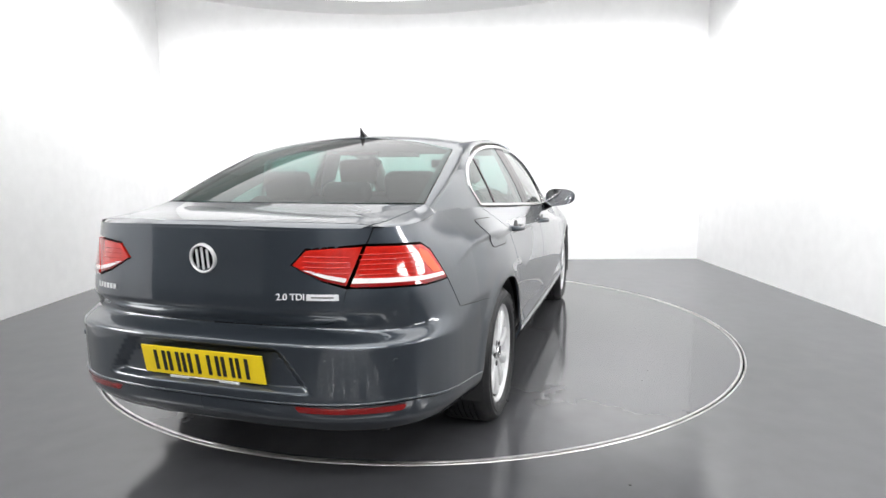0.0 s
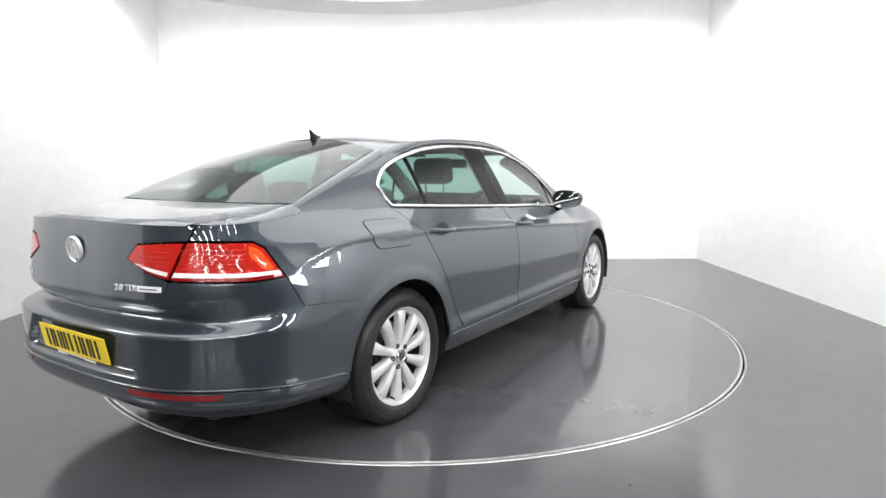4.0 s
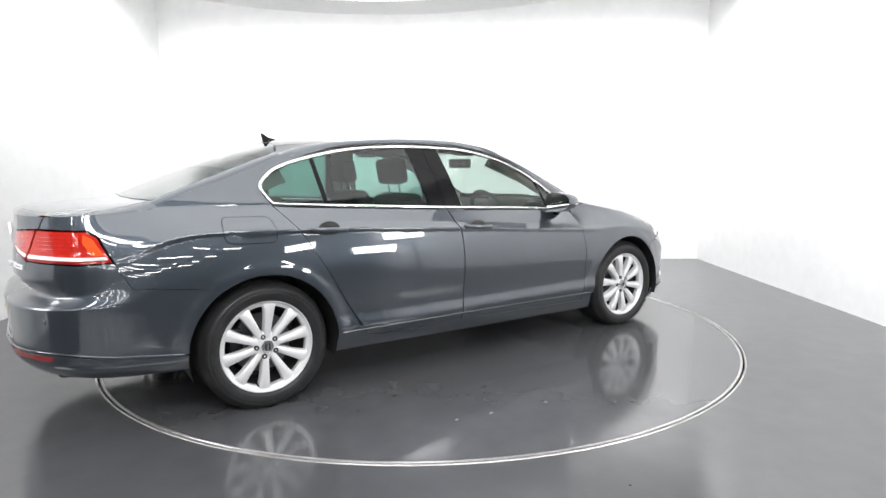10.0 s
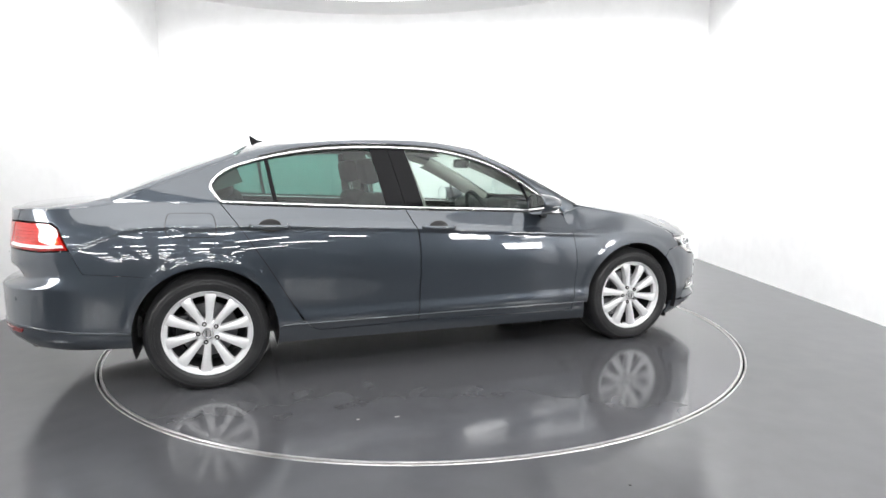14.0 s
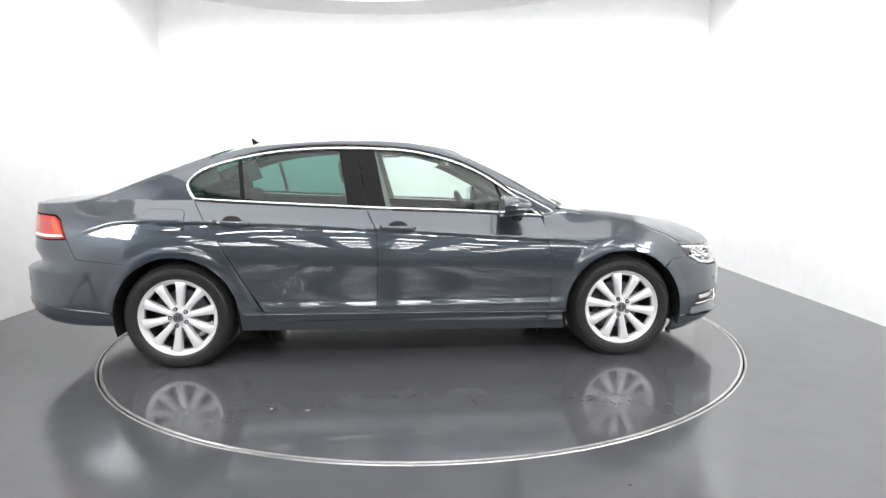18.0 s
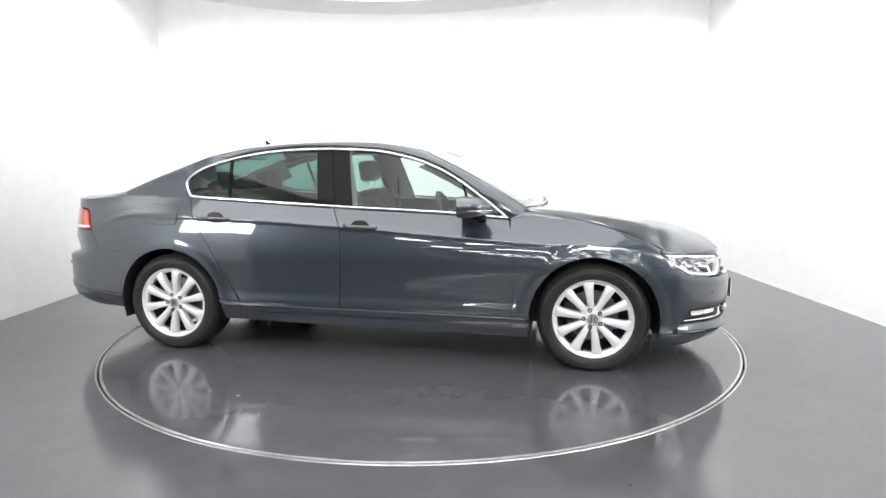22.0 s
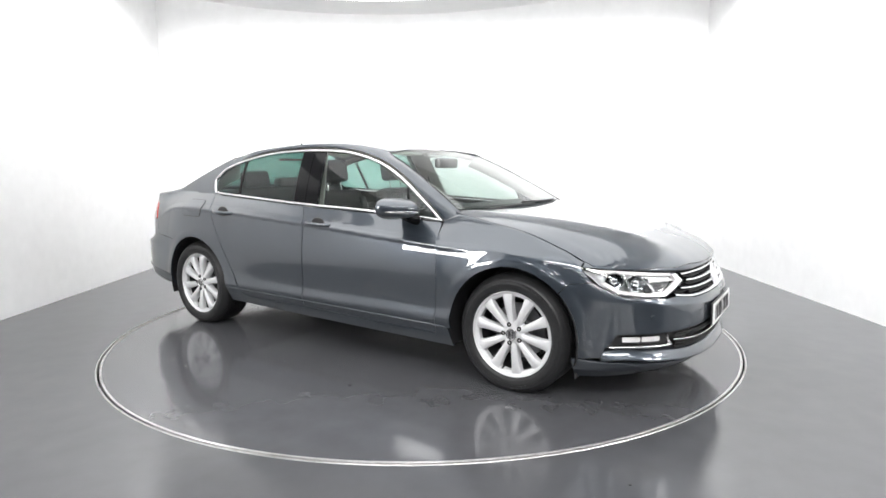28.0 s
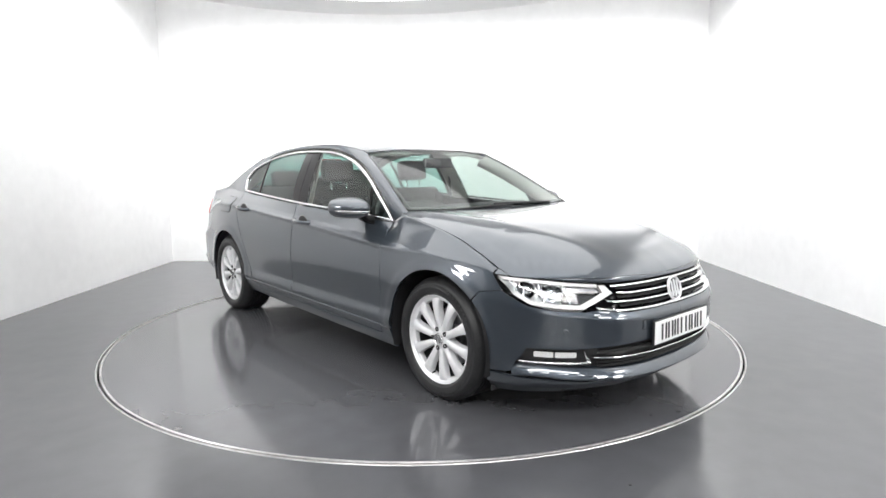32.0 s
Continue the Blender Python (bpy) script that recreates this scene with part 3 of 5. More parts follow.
# outlines on the side, as (x, z)
DLO_TOP = spline([(-1.300, 1.036), (-1.345, 1.105), (-1.348, 1.150), (-1.295, 1.206), (-1.221, 1.246), (-1.075, 1.290), (-0.893, 1.328), (-0.713, 1.350), (-0.534, 1.360),
                  (-0.355, 1.362), (-0.212, 1.358), (0.003, 1.345), (0.182, 1.312), (0.362, 1.257), (0.542, 1.168), (0.723, 1.043), (0.833, 0.959), (0.892, 0.907)], 4)
DLO = DLO_TOP + [(x, float(belt_z(x))) for x in np.linspace(0.85, -1.25, 24)]
REAR_EDGE = spline([(-1.300, 1.036), (-1.200, 0.905), (-1.129, 0.792), (-1.049, 0.661), (-0.953, 0.488), (-0.871, 0.361), (-0.832, 0.310), (-0.785, 0.287)], 4)
B_EDGE = spline([(-0.235, 0.975), (-0.203, 0.905), (-0.174, 0.838), (-0.167, 0.697), (-0.172, 0.50), (-0.184, 0.290)], 4)
F_EDGE = spline([(0.886, 0.908), (0.909, 0.795), (0.930, 0.618), (0.922, 0.438), (0.907, 0.262)], 4)
SILL = 0.262


def AX(a):
    return float(np.interp(a, ARC, PLAN[:, 0]))


car = tagged(new("saloon_car"), "dark grey four-door saloon car with silver alloy wheels and chrome trim", "car")

# backlight and screen edges
SCREEN_EDGE = [(0.999, 0.729), (0.70, 0.655), (0.351, 0.568)]


def build_side(s):
    belt = [(x, float(belt_z(x)) - 0.004) for x in np.linspace(-1.28, -0.235, 12)]
    rear_door = REAR_EDGE[::-1] + belt[1:] + B_EDGE + [(x, 0.287) for x in (-0.3, -0.45, -0.6, -0.7)]
    d1 = patch("rear_door", rear_door, flank_x, PAINT, car, "grey rear door", (0.035, 0.009), s, 0.0030, backing=0.014)
    belt2 = [(x, float(belt_z(x)) - 0.004) for x in np.linspace(-0.235, 0.886, 12)]
    front_door = B_EDGE[::-1] + belt2[1:-1] + F_EDGE + [(x, SILL + 0.025 * (0.907 - x) / 1.1) for x in (0.7, 0.5, 0.3, 0.1, -0.05)]
    d2 = patch("front_door", front_door, flank_x, PAINT, car, "grey front door", (0.035, 0.009), s, 0.0030, backing=0.014)
    # sill
    sill = [(-1.02, 0.225), (-1.015, 0.33), (-0.872, 0.361)] + [q for q in REAR_EDGE if q[1] < 0.355] + [(-0.7, 0.287), (-0.45, 0.287), (-0.184, 0.290), (0.1, 0.282), (0.5, 0.272), (0.907, 0.262), (0.910, 0.31), (1.0, 0.31), (1.02, 0.19)]
    patch("sill", sill, flank_x, PAINT, car, "", (0.06, 0.012), s, 0.0018, backing=0.014)
    # front wing: the flank up to its shoulder, then a rounded top that meets the bonnet
    xs = np.linspace(0.897, 1.775, 24)
    pb_line, top = [], []
    for x in xs:
        y = WING_Y(x) + 0.0012
        pb = np.array([x, y, float(bonnet(np.array([x]), np.array([y]))[0, 2]) - 0.0008])
        k = float(np.clip((x - 0.893) / 0.125, 0, 1))
        if k < 1:
            foot = np.array([0.893, side_y(0.893, 0.918), 0.916])
            goal = np.array([1.018, WING_Y(1.018) + 0.0012, float(bonnet(np.array([1.018]), np.array([WING_Y(1.018)]))[0, 2]) - 0.0008])
            pb = foot * (1 - k) + goal * k
        za = float(min(LINE_Z[7](at_x(np.array([x])))[0] + 0.006, pb[2] - 0.020))
        pb_line.append(pb)
        top.append((float(x), za))
    wing = F_EDGE[::-1][4:-4] + [(0.893, top[0][1])] + top + [(AX(1.094), 0.728), (AX(1.03), 0.650), (AX(1.15), 0.634)] + arc_pts(AXLE_F, HUB_Z, ARCH_R, 44, 178) + [(1.02, 0.31), (0.912, 0.31)]
    wing = [q for k, q in enumerate(wing) if not (q[0] < 0.93 and q[1] > top[0][1] + 0.001)]
    patch("front_wing", wing, wing_surf, PAINT, car, "grey front wing", (0.014, 0.010), s, 0.0, backing=0.012)
    rows = []
    for (x, z), pb in zip(top, pb_line):
        pa = flank(at_x(np.array([x])), np.array([z]))[0]
        lo = flank(at_x(np.array([x])), np.array([z - 0.012]))[0]
        slope = (pa - lo) / 0.012
        pc = pa + slope * (pb[2] - pa[2]) * 0.72
        pc[1] = max(pc[1], pb[1] + 0.004)
        rows.append([tuple(pa * (1 - t) ** 2 + pc * (2 * t * (1 - t)) + pb * t * t) for t in np.linspace(0, 1, 9)] + [(pb[0], pb[1] - 0.002, pb[2] - 0.03)])
    strip("wing_top", rows, PAINT, car, "", s)
    # rear quarter with the C pillar
    pillar = []
    for x, y in spline([(-1.213, 0.574), (-1.55, 0.612), (-1.861, 0.642)], 6):
        pillar.append((x, float(backlight(np.array([x]), np.array([y]))[0, 2]) - 0.028))
    dlo_rear = [q for q in DLO_TOP if q[0] < -1.06]
    quarter = (REAR_EDGE[1:17] + [(-0.880, 0.355), (-1.015, 0.33)] + arc_pts(AXLE_R, HUB_Z, ARCH_R, 2, 122) + [(AX(4.60), 0.665), (AX(4.856), 0.688), (AX(4.922), 0.809), (AX(4.990), 0.928), (AX(5.038), 0.955), (AX(5.292), 0.965), (AX(5.262), 1.018), (-2.15, 1.022), (-2.0, 1.030), (-1.90, 1.038)]
               + pillar[::-1] + [(-1.12, 1.302), (-1.075, 1.302)] + dlo_rear[::-1])
    patch("rear_quarter", quarter, flank_x, PAINT, car, "grey rear quarter panel", (0.014, 0.009), s, 0.0008, backing=0.012)
    # rail over the windows and the screen pillar
    rows = []
    A = [(0.955, 0.862), (0.893, 0.922), (0.833, 0.972), (0.723, 1.058), (0.542, 1.185), (0.362, 1.273), (0.182, 1.328), (0.003, 1.359), (-0.212, 1.373), (-0.355, 1.377), (-0.534, 1.375), (-0.713, 1.365), (-0.893, 1.343), (-1.075, 1.302), (-1.14, 1.300), (-1.22, 1.278)]
    B = [(1.045, 0.745), (0.99, 0.729), (0.93, 0.712), (0.80, 0.680), (0.62, 0.636), (0.45, 0.592), (0.32, 0.566), (0.12, 0.563), (-0.15, 0.562), (-0.355, 0.562), (-0.534, 0.562), (-0.713, 0.562), (-0.893, 0.564), (-1.075, 0.568), (-1.14, 0.571), (-1.213, 0.574)]
    A, B = spline(A, 4), spline(B, 4)
    for k, ((x, z), (bx, by)) in enumerate(zip(A, B)):
        pa = Vector((x, side_y(x, z), z))
        zb = float(screen(np.array([bx]), np.array([by]))[0, 2]) if bx > 0.36 else float(roof(np.array([bx]), np.array([by]))[0, 2])
        if bx > 0.30 and bx <= 0.36:
            zb = 0.5 * (float(screen(np.array([bx]), np.array([by]))[0, 2]) + float(roof(np.array([bx]), np.array([by]))[0, 2]))
        pb = Vector((bx, by, zb))
        pc = (pa + pb) / 2 + Vector((0.0, 0.014, 0.020))
        rows.append([pa * (1 - t) ** 2 + pc * (2 * t * (1 - t)) + pb * t * t for t in np.linspace(0, 1, 7)])
    strip("roof_rail", [[tuple(p) for p in r] for r in rows], PAINT, car, "", s)
    # C pillar to backlight
    rows = []
    for x, y in spline([(-1.213, 0.574), (-1.55, 0.612), (-1.861, 0.642)], 6):
        zb = float(backlight(np.array([x]), np.array([y]))[0, 2])
        pa = Vector((x, side_y(x, zb - 0.028), zb - 0.028))
        pb = Vector((x, y, zb))
        pc = Vector((x, pa.y - 0.006, pb.z))
        rows.append([tuple(pa * (1 - t) ** 2 + pc * (2 * t * (1 - t)) + pb * t * t) for t in np.linspace(0, 1, 6)])
    strip("pillar_edge", rows, PAINT, car, "", s)
    # shoulder beside the boot lid
    rows = []
    for x in np.linspace(-1.84, -2.30, 14):
        y = LID_Y(x)
        pb = Vector((x, y, float(deck(np.array([x]), np.array([y]))[0, 2])))
        zz = float(np.interp(x, [-2.30, -2.28, -2.15, -2.0, -1.90, -1.861], [1.018, 1.018, 1.022, 1.030, 1.038, 1.046]))
        p = flank_x(np.array([x]), np.array([zz]))[0]
        pa = Vector(p)
        pc = Vector(((pa.x + pb.x) / 2, pa.y - 0.02, pb.z))
        rows.append([tuple(pa * (1 - t) ** 2 + pc * (2 * t * (1 - t)) + pb * t * t) for t in np.linspace(0, 1, 7)])
    strip("boot_shoulder", rows, PAINT, car, "", s)
    # windows
    chrome_trim(s)
    top = inset(DLO, 0.014)
    def cut(poly, p0, p1, keep_front):
        # keeps the side of the line p0-p1 (upwards) that lies in front or behind
        out = []
        f = lambda q: (q[0] - (p0[0] + (p1[0] - p0[0]) * (q[1] - p0[1]) / (p1[1] - p0[1]))) * (1 if keep_front else -1)
        for i, p in enumerate(poly):
            q = poly[(i + 1) % len(poly)]
            a, b = f(p), f(q)
            if a >= 0:
                out.append(p)
            if (a >= 0) != (b >= 0):
                k = a / (a - b)
                out.append((p[0] + k * (q[0] - p[0]), p[1] + k * (q[1] - p[1])))
        return out
    QD0, QD1 = (-0.996, 1.02), (-1.034, 1.28)
    RB0, RB1 = (-0.345, 0.98), (-0.415, 1.36)
    FB0, FB1 = (-0.110, 0.97), (-0.190, 1.36)
    MID0, MID1 = (-0.228, 0.976), (-0.300, 1.36)
    FQ0, FQ1 = (0.66, 0.93), (0.585, 1.14)
    off = lambda l, dx: tuple((q[0] + dx, q[1]) for q in l)
    q_glass = cut(top, *off((QD0, QD1), -0.012), False)
    r_glass = cut(cut(top, *off((QD0, QD1), 0.012), True), RB0, RB1, False)
    f_glass = cut(cut(top, FB0, FB1, True), *off((FQ0, FQ1), -0.008), False)
    fq_glass = cut(top, *off((FQ0, FQ1), 0.008), True)
    patch("quarter_window", q_glass, flank_x, PRIVACY, d1, "dark tinted quarter window", (0.06, 0.05), s, 0, 0.004, lift=-0.008)
    patch("rear_window", r_glass, flank_x, PRIVACY, d1, "dark tinted rear door window", (0.06, 0.05), s, 0, 0.004, lift=-0.008)
    patch("front_window", f_glass, flank_x, GLASS, d2, "green-tinted front door window", (0.06, 0.05), s, 0, 0.004, lift=-0.008)
    patch("corner_window", fq_glass, flank_x, GLASS, d2, "", (0.06, 0.05), s, 0, 0.004, lift=-0.008)
    patch("window_divider", cut(cut(top, *off((QD0, QD1), -0.012), True), *off((QD0, QD1), 0.012), False), flank_x, GLOSSBLACK, d1, "", (0.1, 0.05), s, 0, 0.01, lift=-0.005)
    patch("door_pillar", cut(cut(top, RB0, RB1, True), *off((MID0, MID1), -0.002), False), flank_x, GLOSSBLACK, d1, "gloss black door pillar", (0.1, 0.05), s, 0, 0.02, lift=-0.006)
    patch("door_pillar", cut(cut(top, *off((MID0, MID1), 0.002), True), FB0, FB1, False), flank_x, GLOSSBLACK, d2, "gloss black door pillar", (0.1, 0.05), s, 0, 0.02, lift=-0.006)
    patch("window_divider", cut(cut(top, *off((FQ0, FQ1), -0.008), True), *off((FQ0, FQ1), 0.008), False), flank_x, GLOSSBLACK, d2, "", (0.1, 0.05), s, 0, 0.01, lift=-0.005)
    handle(d1, -1.040, 0.906, s)
    handle(d2, -0.040, 0.862, s)
    return d1, d2


def WING_Y(x):
    return float(np.interp(x, [0.9, 1.05, 1.395, 1.75, 1.85], [0.765, 0.762, 0.778, 0.790, 0.77]))


def LID_Y(x):
    return float(np.interp(x, [-2.30, -2.284, -2.1, -1.95, -1.861], [0.590, 0.594, 0.612, 0.628, 0.640]))


def wing_surf(x, z):
    return flank(at_x(x), z)


def chrome_trim(s):
    outer, inner = DLO, inset(DLO, 0.016)
    if area2(outer) < 0:
        outer = outer[::-1]
    rows = []
    n = len(inner)
    outer = inset(outer, -0.001)
    for k in range(n):
        (x0, z0), (x1, z1) = outer[k], inner[k]
        p0, p1 = flank_x(np.array([x0]), np.array([z0]))[0], flank_x(np.array([x1]), np.array([z1]))[0]
        w = np.array([0, 1, 0.3])
        rows.append([tuple(p0 - w * 0.006), tuple(p0 + w * 0.003), tuple(p0 * 0.7 + p1 * 0.3 + w * 0.007), tuple(p0 * 0.3 + p1 * 0.7 + w * 0.007), tuple(p1 + w * 0.003), tuple(p1 - w * 0.01)])
    strip("window_trim", rows, SATIN, car, "bright chrome window surround", s, closed=True)


def handle(door, x, z, s):
    y = side_y(x, z)
    pts = [(x - 0.105, side_y(x - 0.105, z + .004) - 0.004, z + 0.004), (x - 0.085, y + 0.022, z + 0.003), (x - 0.03, y + 0.040, z), (x + 0.03, y + 0.040, z - 0.002), (x + 0.085, y + 0.022, z - 0.005), (x + 0.105, side_y(x + 0.105, z - .006) - 0.004, z - 0.006)]
    pts = [(px, py * s, pz) for px, py, pz in spline(pts, 4)]
    part("door_handle", tube(pts, 0.0135, 10, flat=0.8), PAINT, door, "body-coloured door handle")
    # the shade in the handle's cup, put in as a black ellipsoid
    m = Matrix.Translation((x, (y - 0.0015) * s, z + 0.002)) @ Matrix.Diagonal((0.062, 0.0045, 0.041, 1))
    bm = bmesh.new()
    bmesh.ops.create_uvsphere(bm, u_segments=20, v_segments=10, radius=1, matrix=m)
    part("handle_recess", bm, PLASTIC, door)


doors = [build_side(s) for s in (-1, 1)]

# roof, glass, bonnet and boot
patch("roof", spline([(0.294, -0.30), (0.286, 0.0), (0.294, 0.30)], 4)[0:] + [(0.338, 0.50), (0.347, 0.563)] + [(x, 0.5625) for x in (0.1, -0.3, -0.7, -1.0)] + [(-1.205, 0.572), (-1.14, 0.35), (-1.10, 0.0), (-1.14, -0.35), (-1.205, -0.572)]
      + [(x, -0.5625) for x in (-1.0, -0.7, -0.3, 0.1)] + [(0.347, -0.563), (0.338, -0.50)], roof, PAINT, car, "grey steel roof", (0.06, 0.05), 1, 0.0, 0.004)
_ws = spline([(0.985, -0.722), (1.07, -0.40), (1.10, 0.0), (1.07, 0.40), (0.985, 0.722)], 4)
patch("windscreen", _ws + [(0.70, 0.653), (0.345, 0.563), (0.335, 0.50), (0.29, 0.30), (0.28, 0.0), (0.29, -0.30), (0.335, -0.50), (0.345, -0.563), (0.70, -0.653)], screen, GLASS, car, "green-tinted windscreen", (0.05, 0.05), 1, 0.002, 0.004)
_bl = spline([(-1.856, 0.637), (-1.90, 0.35), (-1.915, 0.0), (-1.90, -0.35), (-1.856, -0.637)], 4)
patch("rear_screen", _bl + [(-1.55, -0.609), (-1.217, -0.570), (-1.145, -0.35), (-1.105, 0.0), (-1.145, 0.35), (-1.217, 0.570), (-1.55, 0.609)], backlight, PRIVACY, car, "dark tinted heated rear screen", (0.05, 0.05), 1, 0.002, 0.004)
_side = [(float(x), WING_Y(x)) for x in np.linspace(0.96, 1.775, 14)]
_front = spline([(1.775, WING_Y(1.775)), (1.862, 0.765), (1.945, 0.703), (2.058, 0.596), (2.160, 0.440), (2.210, 0.20), (2.220, 0.0)], 5)
_half = [(1.10, 0.0), (1.085, 0.30), (1.02, 0.60), (0.975, 0.745)] + _side[1:] + _front[1:]
patch("bonnet", _half + [(x, -y) for x, y in _half[::-1]][1:-1], bonnet, PAINT, car, "grey bonnet with raised creases", (0.04, 0.03), 1, 0.0010, backing=0.014)
_za = ([0.0, 0.20, 0.456, 0.516, 0.689, 0.867, 0.978, 1.094], [0.681, 0.681, 0.682, 0.685, 0.696, 0.710, 0.717, 0.724])
rows = []
for x, y in _front + [(q[0], -q[1]) for q in _front[::-1][1:]]:
    top = bonnet(np.array([x]), np.array([y]))[0]
    a = max(1e-4, float(np.interp(abs(y), [0, 0.182, 0.44, 0.472, 0.598, 0.707, 0.771, 0.787], [0, 0.186, 0.475, 0.516, 0.689, 0.867, 0.978, 1.094])))
    low = flank(np.array([a]), np.array([float(np.interp(a, *_za))]))[0] * np.array([1, 1 if y >= 0 else -1, 1])
    top = top + np.array([0, 0, -0.001])
    mid = (top + low) / 2 + np.array([0.005, 0, 0.003])
    rows.append([tuple(top), tuple(mid), tuple(low)])
strip("bonnet_lip", rows, PAINT, car, "")
blade_z = smooth_curve([0, 0.25, 0.436, 0.70, 0.90, 0.975], [0.284, 0.286, 0.291, 0.306, 0.314, 0.304])
boot = tagged(new("boot_lid"), "grey boot lid")
boot.parent = car
_lid = [(-1.918, 0.0), (-1.903, 0.35), (-1.859, 0.636), (-2.1, 0.610), (-2.278, 0.588), (-2.337, 0.40), (-2.376, 0.20), (-2.386, 0.0)]
patch("lid_top", _lid + [(x, -y) for x, y in _lid[::-1]][1:-1], deck, PAINT, boot, "", (0.03, 0.03), 1, 0.001, backing=0.004)
for s in (-1, 1):
    T = float(ARC[-1]) - 1e-4
    _face = [(T, 0.668), (T, 1.028), (5.70, 1.026), (5.45, 1.022), (5.268, 1.018), (5.298, 0.965), (5.421, 0.960), (5.520, 0.953), (5.578, 0.894), (5.457, 0.838), (5.376, 0.814), (5.397, 0.713), (5.425, 0.690), (5.55, 0.673)]
    patch("lid_face", _face, flank, PAINT, boot, "", (0.03, 0.02), s, 0, backing=0.012)
    # bumpers
    rear = [(T, 0.425), (T, 0.665), (5.55, 0.670), (5.427, 0.686), (5.400, 0.710), (5.374, 0.812), (5.354, 0.815), (5.065, 0.801), (4.9245, 0.8075), (4.858, 0.6868), (4.60, 0.6640)]
    rear += [(float(at_x(x)), z) for x, z in arc_pts(AXLE_R, HUB_Z, ARCH_R + 0.002, 122, 174)] + [(float(at_x(-1.775)), 0.36), (4.95, 0.388), (5.165, 0.418), (5.4, 0.424)]
    patch("rear_bumper", rear, flank, PAINT, car, "grey rear bumper", (0.016, 0.011), s, 0.0004, backing=0.012)
    low = [(T, 0.30), (T, 0.417), (5.4, 0.416), (5.165, 0.410), (4.95, 0.380), (float(at_x(-1.775)), 0.352), (float(at_x(-1.775)), 0.27), (float(at_x(-2.05)), 0.270), (5.3, 0.295)]
    patch("rear_valance", low, flank, PAINT, car, "grey lower rear valance", (0.035, 0.014), s, 0.0012, backing=0.012)
    front = [(1e-4, 0.405), (1e-4, 0.547), (0.404, 0.549), (0.571, 0.569), (0.631, 0.564), (0.765, 0.570), (0.895, 0.586), (0.994, 0.630), (1.03, 0.648), (1.15, 0.632)]
    front += [(float(at_x(x)), z) for x, z in arc_pts(AXLE_F, HUB_Z, ARCH_R + 0.002, 43, -10, 12)]
    front += [(1.08, 0.252), (0.985, 0.262), (0.974, 0.272), (0.955, 0.315), (0.93, 0.338), (0.90, 0.388), (0.617, 0.392), (0.40, 0.400)]
    patch("front_bumper", front, flank, PAINT, car, "grey front bumper", (0.016, 0.011), s, 0.0012)
    lip = [(1e-4, 0.165), (1e-4, 0.230), (0.43, 0.226), (0.72, 0.236), (0.94, 0.240), (1.08, 0.248), (1.125, 0.246), (1.115, 0.135), (0.93, 0.140), (0.57, 0.160)]
    patch("bumper_lip", lip, flank, PAINT, car, "grey lower bumper lip", (0.03, 0.014), s, 0.0012, backing=0.012)
    rows = []
    for a in np.linspace(1e-3, 0.975, 40):
        zt = float(blade_z(np.array([a]))[0])
        base = flank(np.array([a]), np.array([0.262]))[0]
        k = float(np.clip((0.985 - a) / 0.06, 0, 1))
        n = np.array([np.interp(a, ARC, _nor[:, 0]), np.interp(a, ARC, _nor[:, 1]), 0.0])
        row = []
        for dz, out in ((0.0, -0.045), (-0.003, -0.020), (-0.010, -0.010), (-0.028, 0.001), (-0.048, 0.013), (-0.054, 0.015), (-0.058, 0.012), (-0.061, 0.002), (-0.063, -0.03)):
            row.append(tuple(np.array([base[0], base[1], zt + dz]) + n * out * (k if out > 0 else 1)))
        rows.append(row)
    strip("bumper_blade", rows, PAINT, car, "grey bumper blade", s)
    # dark backs of the openings
    patch("intake_back", [(1e-4, 0.20), (1e-4, 0.415), (0.617, 0.402), (0.93, 0.398), (1.0, 0.30), (0.98, 0.22)], flank, PLASTIC, car, "black lower air intake", (0.03, 0.02), s, 0, 0, lift=-0.035)
    patch("grille_back", [(1e-4, 0.535), (1e-4, 0.69), (0.30, 0.69), (0.50, 0.68), (0.62, 0.60), (0.60, 0.545)], flank, GLOSSBLACK, car, "gloss black radiator grille", (0.03, 0.02), s, 0, 0, lift=-0.03)


# ---- wheels ----
def plate_poly(poly, y0, y1, bevel=0.0):
    """A flat shape in x and z, thick from y0 to y1."""
    bm = bmesh.new()
    vs = [bm.verts.new((x, y0, z)) for x, z in poly]
    f = bm.faces.new(vs)
    r = bmesh.ops.extrude_face_region(bm, geom=[f])
    bmesh.ops.translate(bm, vec=(0, y1 - y0, 0), verts=[v for v in r["geom"] if isinstance(v, bmesh.types.BMVert)])
    bmesh.ops.recalc_face_normals(bm, faces=bm.faces)
    if bevel:
        bmesh.ops.bevel(bm, geom=[e for e in bm.edges if e.is_manifold and e.calc_face_angle(0) > 0.5], offset=bevel, segments=2, affect="EDGES")
    return bm


